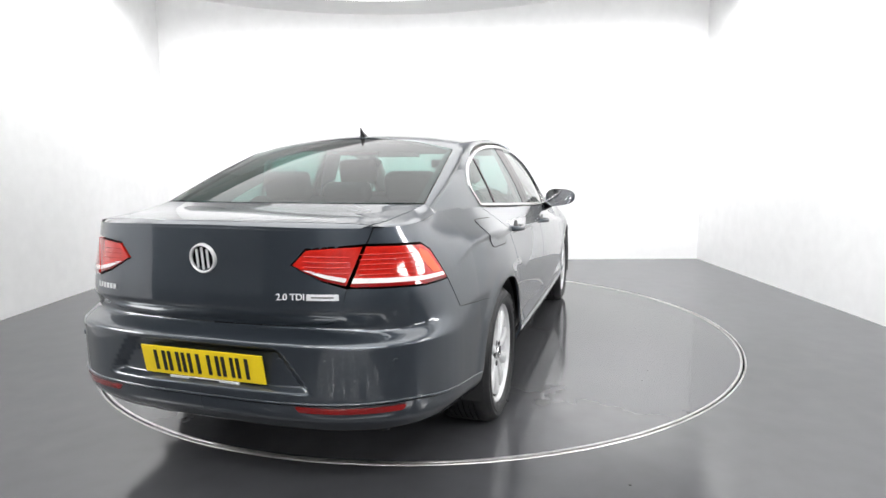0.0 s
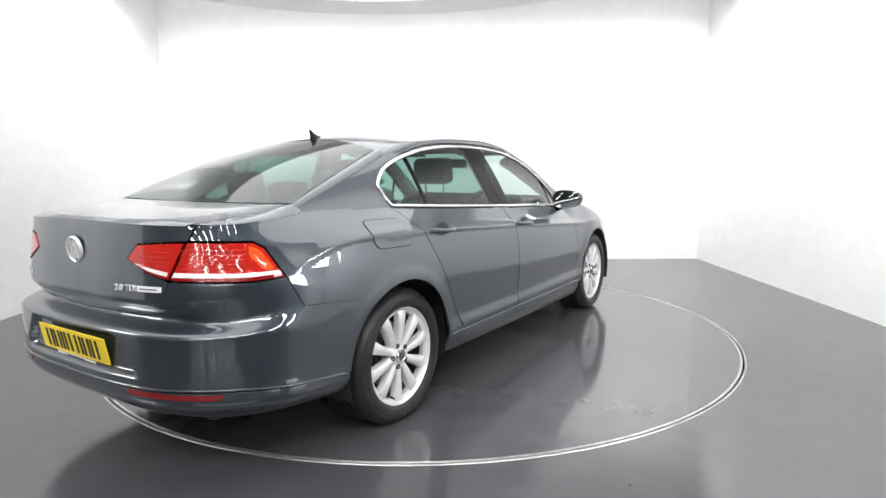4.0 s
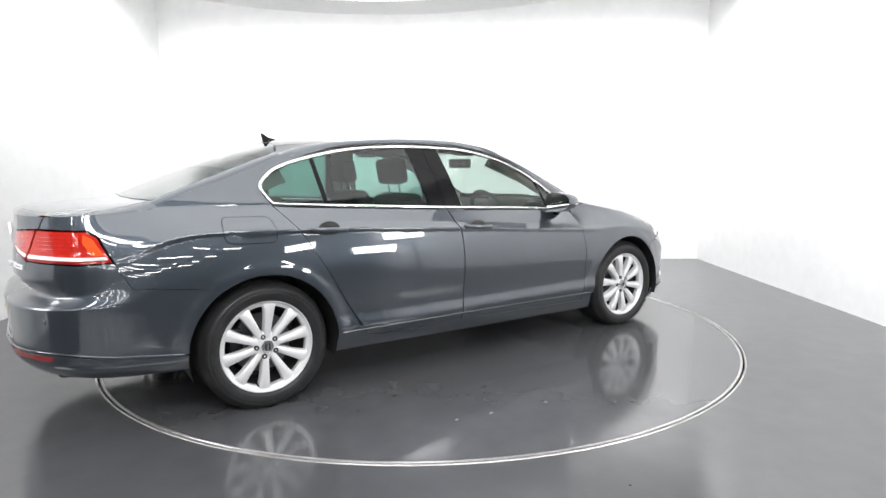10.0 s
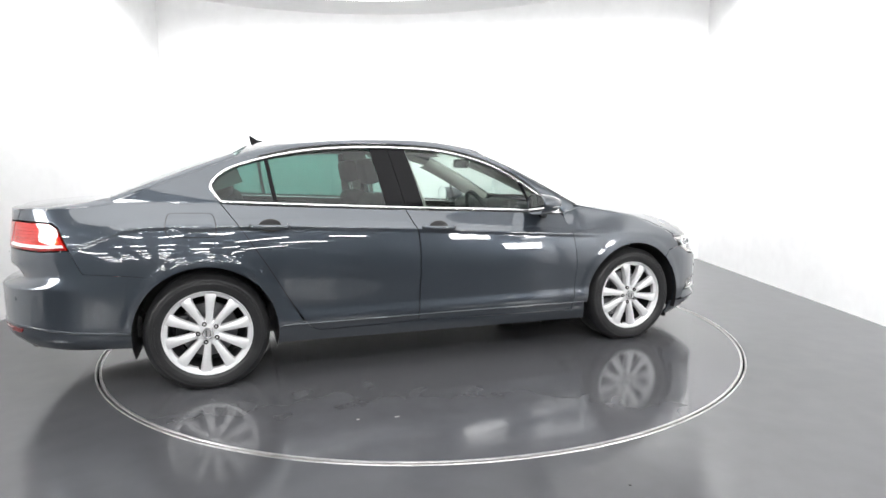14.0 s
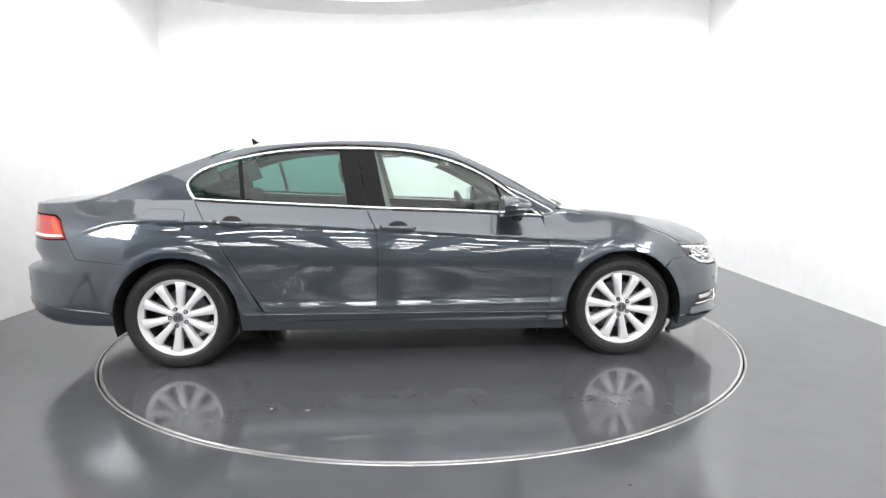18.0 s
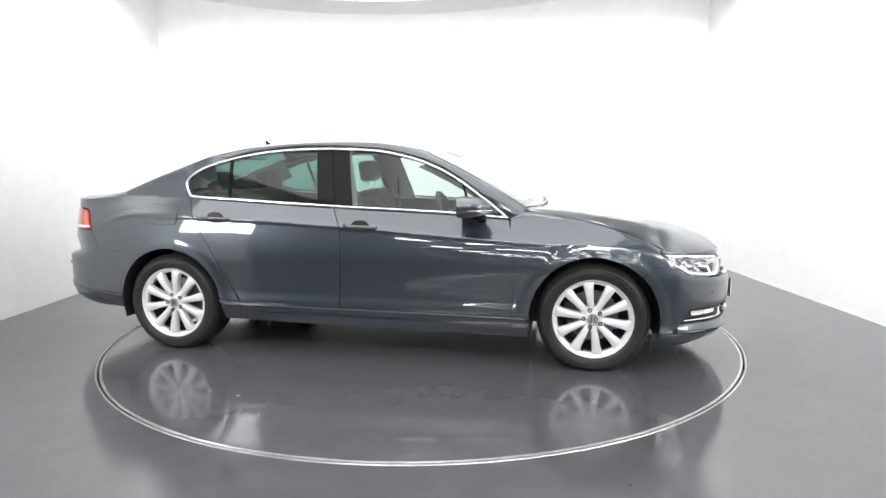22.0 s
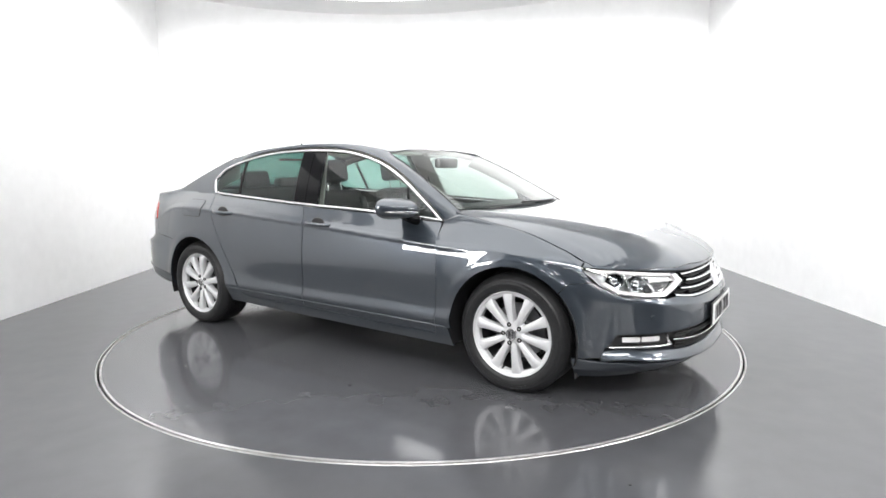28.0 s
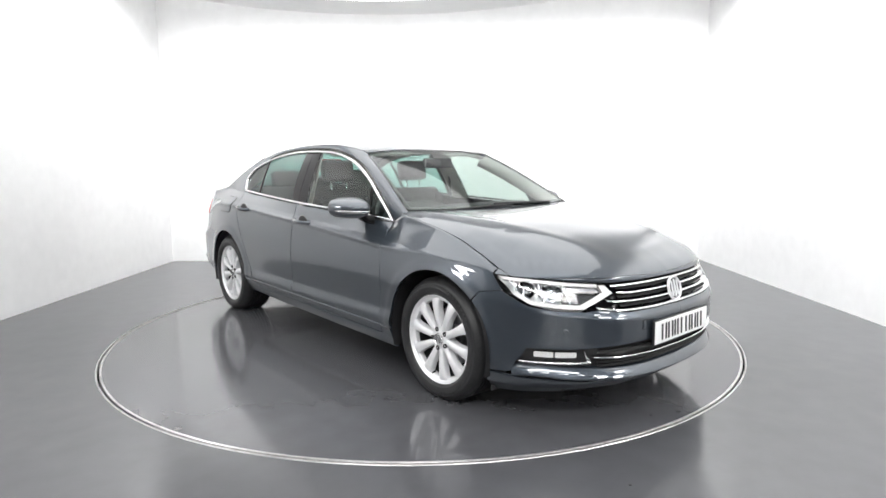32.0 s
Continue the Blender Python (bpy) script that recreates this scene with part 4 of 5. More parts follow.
def spoke():
    """One spoke along +z, its face towards -y, a ridge down its middle and a step at its side."""
    bm = bmesh.new()
    rows = []
    for r, w, y, dep in ((0.030, 0.0150, -0.010, 0.05), (0.055, 0.0160, -0.016, 0.05), (0.085, 0.0168, -0.021, 0.046), (0.12, 0.0188, -0.025, 0.042), (0.155, 0.0215, -0.027, 0.038), (0.185, 0.0245, -0.027, 0.036), (0.200, 0.0268, -0.0255, 0.034), (0.210, 0.0300, -0.0225, 0.032), (0.222, 0.0345, -0.0172, 0.03)):
        rows.append([bm.verts.new(p) for p in ((-w * 1.16, y + dep, r), (-w * 1.10, y + 0.012, r), (-w * 0.98, y + 0.0045, r), (-w * 0.72, y + 0.0005, r), (-w * 0.05, y - 0.0022, r), (w * 0.05, y - 0.0022, r), (w * 0.72, y + 0.0005, r), (w * 0.98, y + 0.0045, r), (w * 1.10, y + 0.012, r), (w * 1.16, y + dep, r))])
    for a, b in zip(rows, rows[1:]):
        for k in range(9):
            bm.faces.new((a[k], a[k + 1], b[k + 1], b[k]))
    bmesh.ops.recalc_face_normals(bm, faces=bm.faces)
    return bm


def tyre_mesh():
    R = 0.333
    prof = [(0.232, 0.10), (0.233, -0.022), (0.239, -0.034), (0.2405, -0.036), (0.246, -0.043), (0.252, -0.0455), (0.254, -0.0475), (0.262, -0.049), (0.264, -0.0500), (0.282, -0.0505), (0.2835, -0.0490), (0.296, -0.0460),
            (0.298, -0.0462), (0.308, -0.040), (0.3095, -0.0375), (0.319, -0.026), (0.3265, -0.014), (0.3295, -0.006)]
    for k in range(7):
        y = 0.002 + k * 0.026
        prof += [(R, y), (R, y + 0.018), (R - 0.008, y + 0.0195), (R - 0.008, y + 0.0245)]
    prof += [(R - 0.004, 0.186), (0.30, 0.208), (0.26, 0.212), (0.232, 0.19)]
    bm = lathe(prof, 96, "y")
    for v in bm.verts:
        if v.co.z < -HUB_Z:
            k = (-HUB_Z - v.co.z)
            v.co.z = -HUB_Z
            v.co.y += -0.4 * k if v.co.y < 0.08 else 0.4 * k
    return bm


def tread_blocks():
    """Sipes cut as thin raised blocks along both shoulders."""
    bm = bmesh.new()
    for k in range(72):
        a = 2 * math.pi * k / 72
        for y in (-0.004, 0.186):
            m = Matrix.Rotation(a, 4, "Y") @ Matrix.Translation((0, y, 0.3255)) @ Matrix.Rotation(radians(24 if y < 0.1 else -24), 4, "X") @ Matrix.Diagonal((0.017, 0.020, 0.008, 1))
            bmesh.ops.create_cube(bm, size=1, matrix=m)
    for v in bm.verts:
        v.co.z = max(v.co.z, -HUB_Z)
    return bm


def make_wheel():
    rim = part("wheel", lathe([(0.214, 0.17), (0.216, 0.05), (0.208, 0.020), (0.2085, -0.004), (0.211, -0.0125), (0.222, -0.0165), (0.2285, -0.020), (0.2325, -0.0305), (0.2360, -0.0345), (0.2400, -0.0335), (0.2415, -0.026), (0.2415, 0.02)], 96, "y"), ALLOY, car, "silver ten-spoke alloy wheel")
    part("tyre", tyre_mesh(), RUBBER, rim, "black rubber tyre", angle=30)
    tagged(part("tyre_tread", tread_blocks(), RUBBER, rim, smooth=False), kind="stuff")
    marks = bmesh.new()
    for k, (a0, n) in enumerate(((20, 8), (140, 8), (255, 6))):
        for i in range(n):
            m = Matrix.Rotation(radians(a0 + 5.2 * i), 4, "Y") @ Matrix.Translation((0, -0.0507, 0.290 - 0.016 * (k == 2))) @ Matrix.Rotation(radians(8 if k != 2 else 0), 4, "X") @ Matrix.Diagonal((0.016 if i % 3 else 0.009, 0.0016, 0.015 if k != 2 else 0.009, 1))
            bmesh.ops.create_cube(marks, size=1, matrix=m)
    tagged(part("tyre_marks", marks, RUBBER, rim, smooth=False), kind="stuff")
    # dark metal here carries the shade inside the silver rim
    part("rim_well", lathe([(0.2075, 0.012), (0.205, 0.03), (0.203, 0.16), (0.185, 0.165)], 64, "y"), DARKMETAL, rim, "inner rim barrel coloured dark for its shade")
    sp = spoke()
    me = None
    for k in range(10):
        if me is None:
            o = part("spoke", sp, ALLOY, rim, angle=28)
            me = o.data
        else:
            o = new("spoke", me)
            o.parent = rim
        o.matrix_basis = Matrix.Rotation(radians(6 + 36 * k), 4, "Y")
    part("hub", lathe([(0.0, -0.016), (0.052, -0.016), (0.066, -0.012), (0.074, -0.004), (0.076, 0.03)], 48, "y"), ALLOY, rim)
    cap = part("centre_cap", lathe([(0.0, -0.0285), (0.026, -0.0285), (0.0275, -0.031), (0.031, -0.031), (0.0325, -0.028), (0.0325, -0.014)], 40, "y"), SATIN, rim, "silver centre cap with raised ring")
    part("cap_mark", joined(*[plate_poly([(x - 0.003, 0.016), (x + 0.003, 0.016), (x + 0.003, -0.016), (x - 0.003, -0.016)], -0.0305, -0.028) for x in (-0.010, 0.010)]), DARKMETAL, cap)
    bolt = None
    for k in range(5):
        a = radians(-20 + 72 * k)
        if bolt is None:
            o = part("wheel_bolt", lathe([(0.0, -0.010), (0.006, -0.010), (0.0065, -0.018), (0.0125, -0.018), (0.0135, -0.012), (0.0135, 0.01)], 16, "y"), BOLT, rim)
            bolt = o.data
        else:
            o = new("wheel_bolt", bolt)
            o.parent = rim
        o.location = (0.0535 * math.sin(a), -0.003, 0.0535 * math.cos(a))
    part("brake_disc", lathe([(0.07, 0.075), (0.155, 0.075), (0.156, 0.080), (0.156, 0.098), (0.08, 0.10), (0.075, 0.06), (0.02, 0.055)], 48, "y"), BRAKE, rim, "brushed steel brake disc")
    part("brake_caliper", box(-0.135, 0.075, 0.03, 0.07, 0.06, 0.13, 0.015), DARKMETAL, rim)
    part("valve", lathe([(0.0, -0.024), (0.004, -0.024), (0.0045, -0.012), (0.006, 0.0)], 10, "y", Matrix.Translation((-0.055, 0.0, -0.196)) @ Matrix.Rotation(radians(12), 4, "X")), RUBBER, rim)
    return rim


def copy_part(ob, m):
    made = {}
    for o in (ob, *ob.children_recursive):
        made[o] = o.copy()
        scene.collection.objects.link(made[o])
        made[o].parent = made.get(o.parent, o.parent)
    made[ob].matrix_basis = m
    return made[ob]


HUB_Y = 0.818
first_wheel = make_wheel()
first_wheel.matrix_basis = pose(AXLE_R, -HUB_Y - 0.012, HUB_Z)
for x, s, dy in ((AXLE_F, -1, 0), (AXLE_R, 1, 0.012), (AXLE_F, 1, 0)):
    wheel = copy_part(first_wheel, pose(x, s * (HUB_Y + dy), HUB_Z, 0, 0, 180 if s > 0 else 0))
    if x == AXLE_F:
        # the front wheels stand turned a little further
        for o in wheel.children:
            if o.name.startswith("spoke"):
                o.matrix_basis = Matrix.Rotation(radians(-14), 4, "Y") @ o.matrix_basis
for x in (AXLE_F, AXLE_R):
    for s in (-1, 1):
        # the dark liner of the arch, open below
        bm = bmesh.new()
        r = ARCH_R + 0.004
        ring_a, ring_b = [], []
        for k in range(25):
            a = radians(-17 + 214 * k / 24)
            ring_a.append(bm.verts.new((x + r * math.cos(a), s * 0.868, HUB_Z + r * math.sin(a))))
            ring_b.append(bm.verts.new((x + r * math.cos(a), s * 0.52, HUB_Z + r * math.sin(a))))
        for k in range(24):
            bm.faces.new((ring_a[k], ring_a[k + 1], ring_b[k + 1], ring_b[k]))
        bm.faces.new(ring_b)
        bmesh.ops.recalc_face_normals(bm, faces=bm.faces)
        part("arch_liner", bm, PLASTIC, car, "black wheel arch liner")

# floor pan, with no light through it
part("underbody", joined(box(0, 0, 0.255, 2.0, 1.56, 0.09, 0.02), box(-1.395, 0, 0.31, 0.79, 1.02, 0.14, 0.02), box(1.395, 0, 0.31, 0.79, 1.02, 0.14, 0.02), box(-2.02, 0, 0.34, 0.56, 1.30, 0.14, 0.03), box(1.90, 0, 0.23, 0.40, 0.95, 0.10, 0.03)), PLASTIC, car, "black underbody tray")
part("engine_bay", joined(box(1.46, 0, 0.52, 0.98, 1.02, 0.36, 0.02), box(1.00, 0, 0.66, 0.10, 1.40, 0.55, 0.02)), SEAM, car)
part("mud_flap", box(1.745, -0.77, 0.140, 0.010, 0.06, 0.03, 0.003), PLASTIC, car)
part("mud_flap", box(1.745, 0.77, 0.140, 0.010, 0.06, 0.03, 0.003), PLASTIC, car)


# ---- lamps, grille and trim ----
def bar_on(pts, height, proud, back=0.02, per=8):
    """Rows for a moulding along (arc, z) points on the flank."""
    rows = []
    for a, z in spline(pts, per):
        A = np.array([a, a, a, a, a, a])
        h = height / 2
        Z = np.array([z - h, z - h, z - h * 0.6, z + h * 0.6, z + h, z + h])
        P = flank(np.abs(A), Z)
        n = np.array([np.interp(abs(a), ARC, _nor[:, 0]), np.interp(abs(a), ARC, _nor[:, 1]), 0.0])
        for k, up in enumerate((-back, proud * 0.55, proud, proud, proud * 0.55, -back)):
            P[k] += n * up
        rows.append([tuple(p) for p in P])
    return rows


HEAD = [(1.094, 0.722), (0.978, 0.716), (0.867, 0.709), (0.689, 0.695), (0.516, 0.684), (0.456, 0.640), (0.631, 0.569), (0.765, 0.575), (0.895, 0.591), (0.994, 0.635)]
TAIL_OUT = [(5.300, 0.961), (5.041, 0.950), (4.996, 0.925), (4.927, 0.809), (5.065, 0.804), (5.354, 0.818), (5.366, 0.820)]
TAIL_IN = [(5.306, 0.960), (5.421, 0.957), (5.518, 0.950), (5.574, 0.894), (5.457, 0.841), (5.373, 0.820)]
for s in (-1, 1):
    lamp = patch("headlamp", inset(HEAD, 0.004), flank, LAMPGREY, car, "clear headlamp with bright reflectors", (0.03, 0.02), s, 0, 0, lift=-0.055)
    patch("lens", inset(HEAD, 0.003), flank, LENSCLEAR, lamp, "clear plastic lens", (0.03, 0.02), s, 0, 0.002, lift=0.001)
    # bright strips along the lower edge, up the inner side and along the top
    for poly in ([(0.985, 0.642), (0.895, 0.597), (0.765, 0.581), (0.640, 0.576), (0.622, 0.594), (0.765, 0.598), (0.888, 0.613), (0.962, 0.652)],
                 [(0.636, 0.576), (0.462, 0.640), (0.502, 0.676), (0.535, 0.676), (0.520, 0.646), (0.654, 0.594)],
                 [(1.065, 0.717), (0.87, 0.705), (0.69, 0.691), (0.545, 0.681), (0.545, 0.668), (0.69, 0.678), (0.87, 0.692), (1.03, 0.702)]):
        patch("light_guide", poly, flank, WHITELENS, lamp, "white light guide", (0.03, 0.02), s, 0, 0.02, lift=-0.007)
    # reflector chambers
    for a, z, w, h in ((0.918, 0.655, 0.046, 0.042), (0.795, 0.642, 0.058, 0.040)):
        p = flank(np.array([a]), np.array([z]))[0]
        nx, ny = np.interp(a, ARC, _nor[:, 0]), np.interp(a, ARC, _nor[:, 1])
        rot = Matrix.Rotation(math.atan2(-nx, ny), 4, "Z")
        m = Matrix.Translation((p[0] - nx * 0.034, p[1] - ny * 0.034, z)) @ rot
        bm = lathe([(0.30, -0.020), (0.55, -0.012), (0.80, 0.004), (0.97, 0.022), (1.0, 0.026), (1.03, 0.022), (1.0, -0.01)], 28, "y")
        bmesh.ops.transform(bm, matrix=Matrix.Diagonal((w, 1, h, 1)), verts=bm.verts)
        bmesh.ops.transform(bm, matrix=Matrix.Diagonal((1, s, 1, 1)) @ m, verts=bm.verts)
        part("reflector", bm, CHROME, lamp, "bright chrome reflector")
        bm = bmesh.new()
        bmesh.ops.create_uvsphere(bm, u_segments=20, v_segments=12, radius=min(w, h) * 0.52, matrix=Matrix.Diagonal((1, s, 1, 1)) @ m)
        part("bulb", bm, CHROME, lamp)
    patch("lamp_panel", [(0.742, 0.606), (0.742, 0.642), (0.560, 0.642), (0.545, 0.632), (0.640, 0.602)], flank, DARKMETAL, lamp, "dark grey inner panel", (0.03, 0.02), s, 0, 0.006, lift=-0.026)
    patch("lamp_band", [(0.742, 0.651), (0.742, 0.676), (0.560, 0.664), (0.530, 0.650)], flank, LAMPGREY, lamp, "silver upper band", (0.03, 0.02), s, 0, 0.010, lift=-0.018)
    strip("lamp_line", bar_on([(0.742, 0.6465), (0.65, 0.6455), (0.545, 0.644)], 0.005, -0.012, 0.03, 4), WHITELENS, lamp, "", s)
    for a, zt, zb in ((0.862, 0.694, 0.600), (0.735, 0.682, 0.594)):
        pts = [flank(np.array([a - (0.694 - z) * 0.35]), np.array([z]))[0] - np.array([np.interp(a, ARC, _nor[:, 0]), np.interp(a, ARC, _nor[:, 1]), 0]) * 0.022 for z in np.linspace(zt, zb, 5)]
        part("lamp_rib", tube([(p[0], p[1] * s, p[2]) for p in pts], 0.008, 6), SATIN, lamp)
    # tail lamps
    t1 = patch("tail_lamp", inset(TAIL_OUT, 0.004), flank, RED, car, "glossy red tail lamp with pale lower strip", (0.02, 0.012), s, 0, 0.02, lift=0.004)
    t2 = patch("lid_lamp", inset(TAIL_IN, 0.004), flank, RED, boot, "glossy red tail lamp on the boot lid", (0.02, 0.012), s, 0, 0.02, lift=0.004)
    patch("lamp_strip", [(5.356, 0.833), (5.065, 0.822), (4.948, 0.825), (4.956, 0.838), (5.065, 0.837), (5.348, 0.850)], flank, WHITELENS, t1, "pale reversing strip", (0.03, 0.02), s, 0, 0.004, lift=0.006)
    patch("lamp_strip", [(5.378, 0.836), (5.457, 0.853), (5.53, 0.879), (5.50, 0.876), (5.45, 0.864), (5.372, 0.850)], flank, WHITELENS, t2, "pale reversing strip", (0.03, 0.02), s, 0, 0.004, lift=0.006)
    patch("lamp_base", [(5.356, 0.821), (5.065, 0.809), (4.936, 0.813), (4.946, 0.823), (5.065, 0.820), (5.354, 0.831)], flank, REDDARK, t1, "dark red lower band", (0.03, 0.02), s, 0, 0.004, lift=0.0055)
    patch("lamp_base", [(5.377, 0.825), (5.457, 0.844), (5.55, 0.884), (5.53, 0.878), (5.457, 0.852), (5.376, 0.834)], flank, REDDARK, t2, "dark red lower band", (0.03, 0.02), s, 0, 0.004, lift=0.0055)
    patch("indicator", rounded([(5.06, 0.938), (5.015, 0.918), (4.965, 0.842), (5.01, 0.842), (5.06, 0.900)], 0.01), flank, AMBER, t1, "amber indicator", (0.02, 0.02), s, 0, 0.003, lift=0.005)
    for k in range(5):
        z = 0.862 + 0.017 * k
        strip("lamp_rib", bar_on([(5.33 - 0.06 * (z - 0.82), z), (5.20, z - 0.004), (5.075, z - 0.007)], 0.003, 0.0062, 0.0, 5), RED, t1, "", s)
    for k in range(4):
        z = 0.868 + 0.018 * k
        strip("lamp_rib", bar_on([(5.36, z), (5.44, z + 0.002), (5.53 - 0.2 * abs(z - 0.9), z + 0.004)], 0.003, 0.0062, 0.0, 5), RED, t2, "", s)
    patch("reflector", rounded([(5.558, 0.412), (5.182, 0.401), (5.195, 0.381), (5.545, 0.392)], 0.006), flank, REDDARK, car, "dark red bumper reflector", (0.03, 0.02), s, 0, 0.006, lift=0.004)
    # thin bright edge along the valance and the sill
    strip("valance_edge", bar_on([(float(ARC[-1]) - 1e-3, 0.4235), (5.4, 0.4225), (5.165, 0.4165), (4.95, 0.3865), (float(at_x(-1.79)), 0.3585)], 0.007, 0.006, 0.01), PAINT, car, "", s)
    strip("sill_edge", bar_on([(float(at_x(x)), z) for x, z in ((-0.99, 0.337), (-0.5, 0.333), (0.0, 0.329), (0.5, 0.322), (0.99, 0.312))], 0.010, 0.010, 0.01), PAINT, car, "", s)
    # fog lamps with their bright frame
    fog = patch("fog_lamp", [(0.905, 0.334), (0.873, 0.379), (0.64, 0.379), (0.61, 0.345), (0.64, 0.334)], flank, PLASTIC, car, "fog lamp in a bright frame", (0.03, 0.02), s, 0, 0, lift=-0.03)
    patch("fog_lens", [(0.89, 0.340), (0.868, 0.374), (0.665, 0.374), (0.645, 0.340)], flank, LENSCLEAR, fog, "clear fog lamp lens", (0.03, 0.02), s, 0, 0.002, lift=-0.004)
    for a0, a1 in ((0.870, 0.775), (0.768, 0.665)):
        patch("fog_reflector", rounded([(a0, 0.345), (a0, 0.370), (a1, 0.370), (a1, 0.345)], 0.008), flank, WHITELENS, fog, "white fog lamp reflector", (0.02, 0.02), s, 0, 0.008, lift=-0.014)
    strip("fog_frame", bar_on([(0.935, 0.322), (0.80, 0.323), (0.66, 0.324), (0.600, 0.326)], 0.010, 0.007, 0.02), SATIN, fog, "satin chrome frame", s)
    strip("fog_frame", [[tuple(q) for q in r] for r in bar_on([(0.602, 0.330), (0.622, 0.352), (0.634, 0.383)], 0.015, 0.006, 0.02)], SATIN, fog, "satin chrome frame", s)
    strip("chrome_strip", bar_on([(0.588, 0.350), (0.50, 0.343), (0.417, 0.338), (0.241, 0.335), (1e-3, 0.334)], 0.009, 0.006, 0.03), CHROME, car, "thin chrome intake strip", s)
    # grille bars
    for pts, h in (([(1e-3, 0.668), (0.20, 0.668), (0.36, 0.668), (0.470, 0.669)], 0.010), ([(1e-3, 0.631), (0.20, 0.631), (0.34, 0.632), (0.440, 0.638)], 0.009), ([(1e-3, 0.594), (0.20, 0.595), (0.38, 0.597), (0.510, 0.604)], 0.009), ([(1e-3, 0.556), (0.20, 0.556), (0.404, 0.559), (0.50, 0.567), (0.571, 0.577)], 0.010)):
        strip("grille_bar", bar_on(pts, h - 0.001, 0.004, 0.03), CHROME, car, "chrome grille bar", s)
    for z in (0.650, 0.612, 0.575):
        strip("grille_slat", bar_on([(1e-3, z), (0.2, z), (0.43, z + 0.003)], 0.008, -0.014, 0.02), SEAM, car, "", s)
    for z in (0.300, 0.318, 0.368):
        strip("intake_slat", bar_on([(1e-3, z), (0.25, z), (0.56, z + 0.004)], 0.008, -0.010, 0.03), SEAM, car, "", s)
    # fuel flap (on the right) and parking sensors
    for a in (0.30, 0.72):
        p = flank(np.array([a]), np.array([0.475]))[0]
        nx, ny = np.interp(a, ARC, _nor[:, 0]), np.interp(a, ARC, _nor[:, 1])
        part("sensor", lathe([(0.0, 0.0035), (0.011, 0.0035), (0.012, 0.001), (0.012, -0.01)], 20, "y", Matrix.Translation((p[0], p[1] * s, p[2])) @ Matrix.Rotation(math.atan2(-nx, ny * s), 4, "Z")), PAINT, car)
    for a in (5.62, 5.22):
        p = flank(np.array([a]), np.array([0.560]))[0]
        nx, ny = np.interp(a, ARC, _nor[:, 0]), np.interp(a, ARC, _nor[:, 1])
        part("sensor", lathe([(0.0, 0.0035), (0.011, 0.0035), (0.012, 0.001), (0.012, -0.01)], 20, "y", Matrix.Translation((p[0], p[1] * s, p[2])) @ Matrix.Rotation(math.atan2(-nx, ny * s), 4, "Z")), PAINT, car)

_cover = rounded([(0.235, 0.455), (0.315, 0.456), (0.315, 0.500), (0.235, 0.500)], 0.008, 4)
patch("tow_cover", inset(_cover, 0.001), flank, PAINT, car, "square towing eye cover", (0.03, 0.02), -1, 0, 0.004, lift=0.0022)
part("cover_joint", tube([tuple(flank(np.array([a]), np.array([z]))[0] * np.array([1, -1, 1])) for a, z in _cover], 0.0016, 5, closed=True), SEAM, car)

# fuel flap: a groove drawn as a thin dark line on the right rear quarter
FLAP = rounded([(AX(4.446), 0.990), (AX(4.20), 0.985), (AX(4.185), 0.90), (AX(4.195), 0.858), (AX(4.426), 0.862), (AX(4.450), 0.90)], [0.03, 0.04, 0.02, 0.03, 0.04, 0.02], 6)
_in = inset(FLAP, 0.0035)
patch("fuel_flap", _in, flank_x, PAINT, car, "rounded fuel filler flap", (0.03, 0.02), -1, 0, 0.004, lift=0.0035)
_ringpts = [tuple(flank_x(np.array([x]), np.array([z]))[0] * np.array([1, -1, 1]) - np.array([0, 0.0008, 0])) for x, z in inset(FLAP, 0.001)]
part("flap_joint", tube(_ringpts, 0.0022, 5, closed=True), SEAM, car)


# ---- door mirrors ----
def mirror_x(y, z):
    """The shell's front surface over (y, z): a rounded dome, fuller at its root."""
    v = (y - 0.912) / 0.115
    half = 0.067 - 0.010 * max(-1.0, min(1.0, v))
    w = (z - 0.988 - 0.004 * v) / half
    r = min(1.0, (abs(v) ** 2.7 + abs(w) ** 2.5) ** (1 / 2.6))
    return 0.604 + (0.180 - 0.045 * v) * math.sqrt(max(0.0, 1 - r ** 2.4)) ** 1.1


def mirror_ring(r, n=40):
    out = []
    for k in range(n):
        a = 2 * math.pi * k / n
        c, d = math.cos(a), math.sin(a)
        v, w = abs(c) ** (2 / 2.7) * (1 if c > 0 else -1) * r, abs(d) ** (2 / 2.5) * (1 if d > 0 else -1) * r
        out.append((0.912 + 0.115 * v, 0.988 + 0.004 * v + (0.067 - 0.010 * v) * w))
    return out


def mirror_shell(s):
    bm = bmesh.new()
    rings = []
    for r in (0.93, 0.97, 1.0, 0.995, 0.97, 0.93, 0.86, 0.76, 0.62, 0.45, 0.25):
        back = len(rings) < 2
        rings.append([bm.verts.new(((0.598 if back else mirror_x(y, z)) + (0.004 if len(rings) == 0 else 0), y * s, z)) for y, z in mirror_ring(r)])
    for a, b in zip(rings, rings[1:]):
        for j in range(40):
            k = (j + 1) % 40
            bm.faces.new((a[j], a[k], b[k], b[j]))
    tip = bm.verts.new((mirror_x(0.912, 0.988), 0.912 * s, 0.988))
    for j in range(40):
        bm.faces.new((rings[-1][j], rings[-1][(j + 1) % 40], tip))
    bmesh.ops.recalc_face_normals(bm, faces=bm.faces)
    return bm


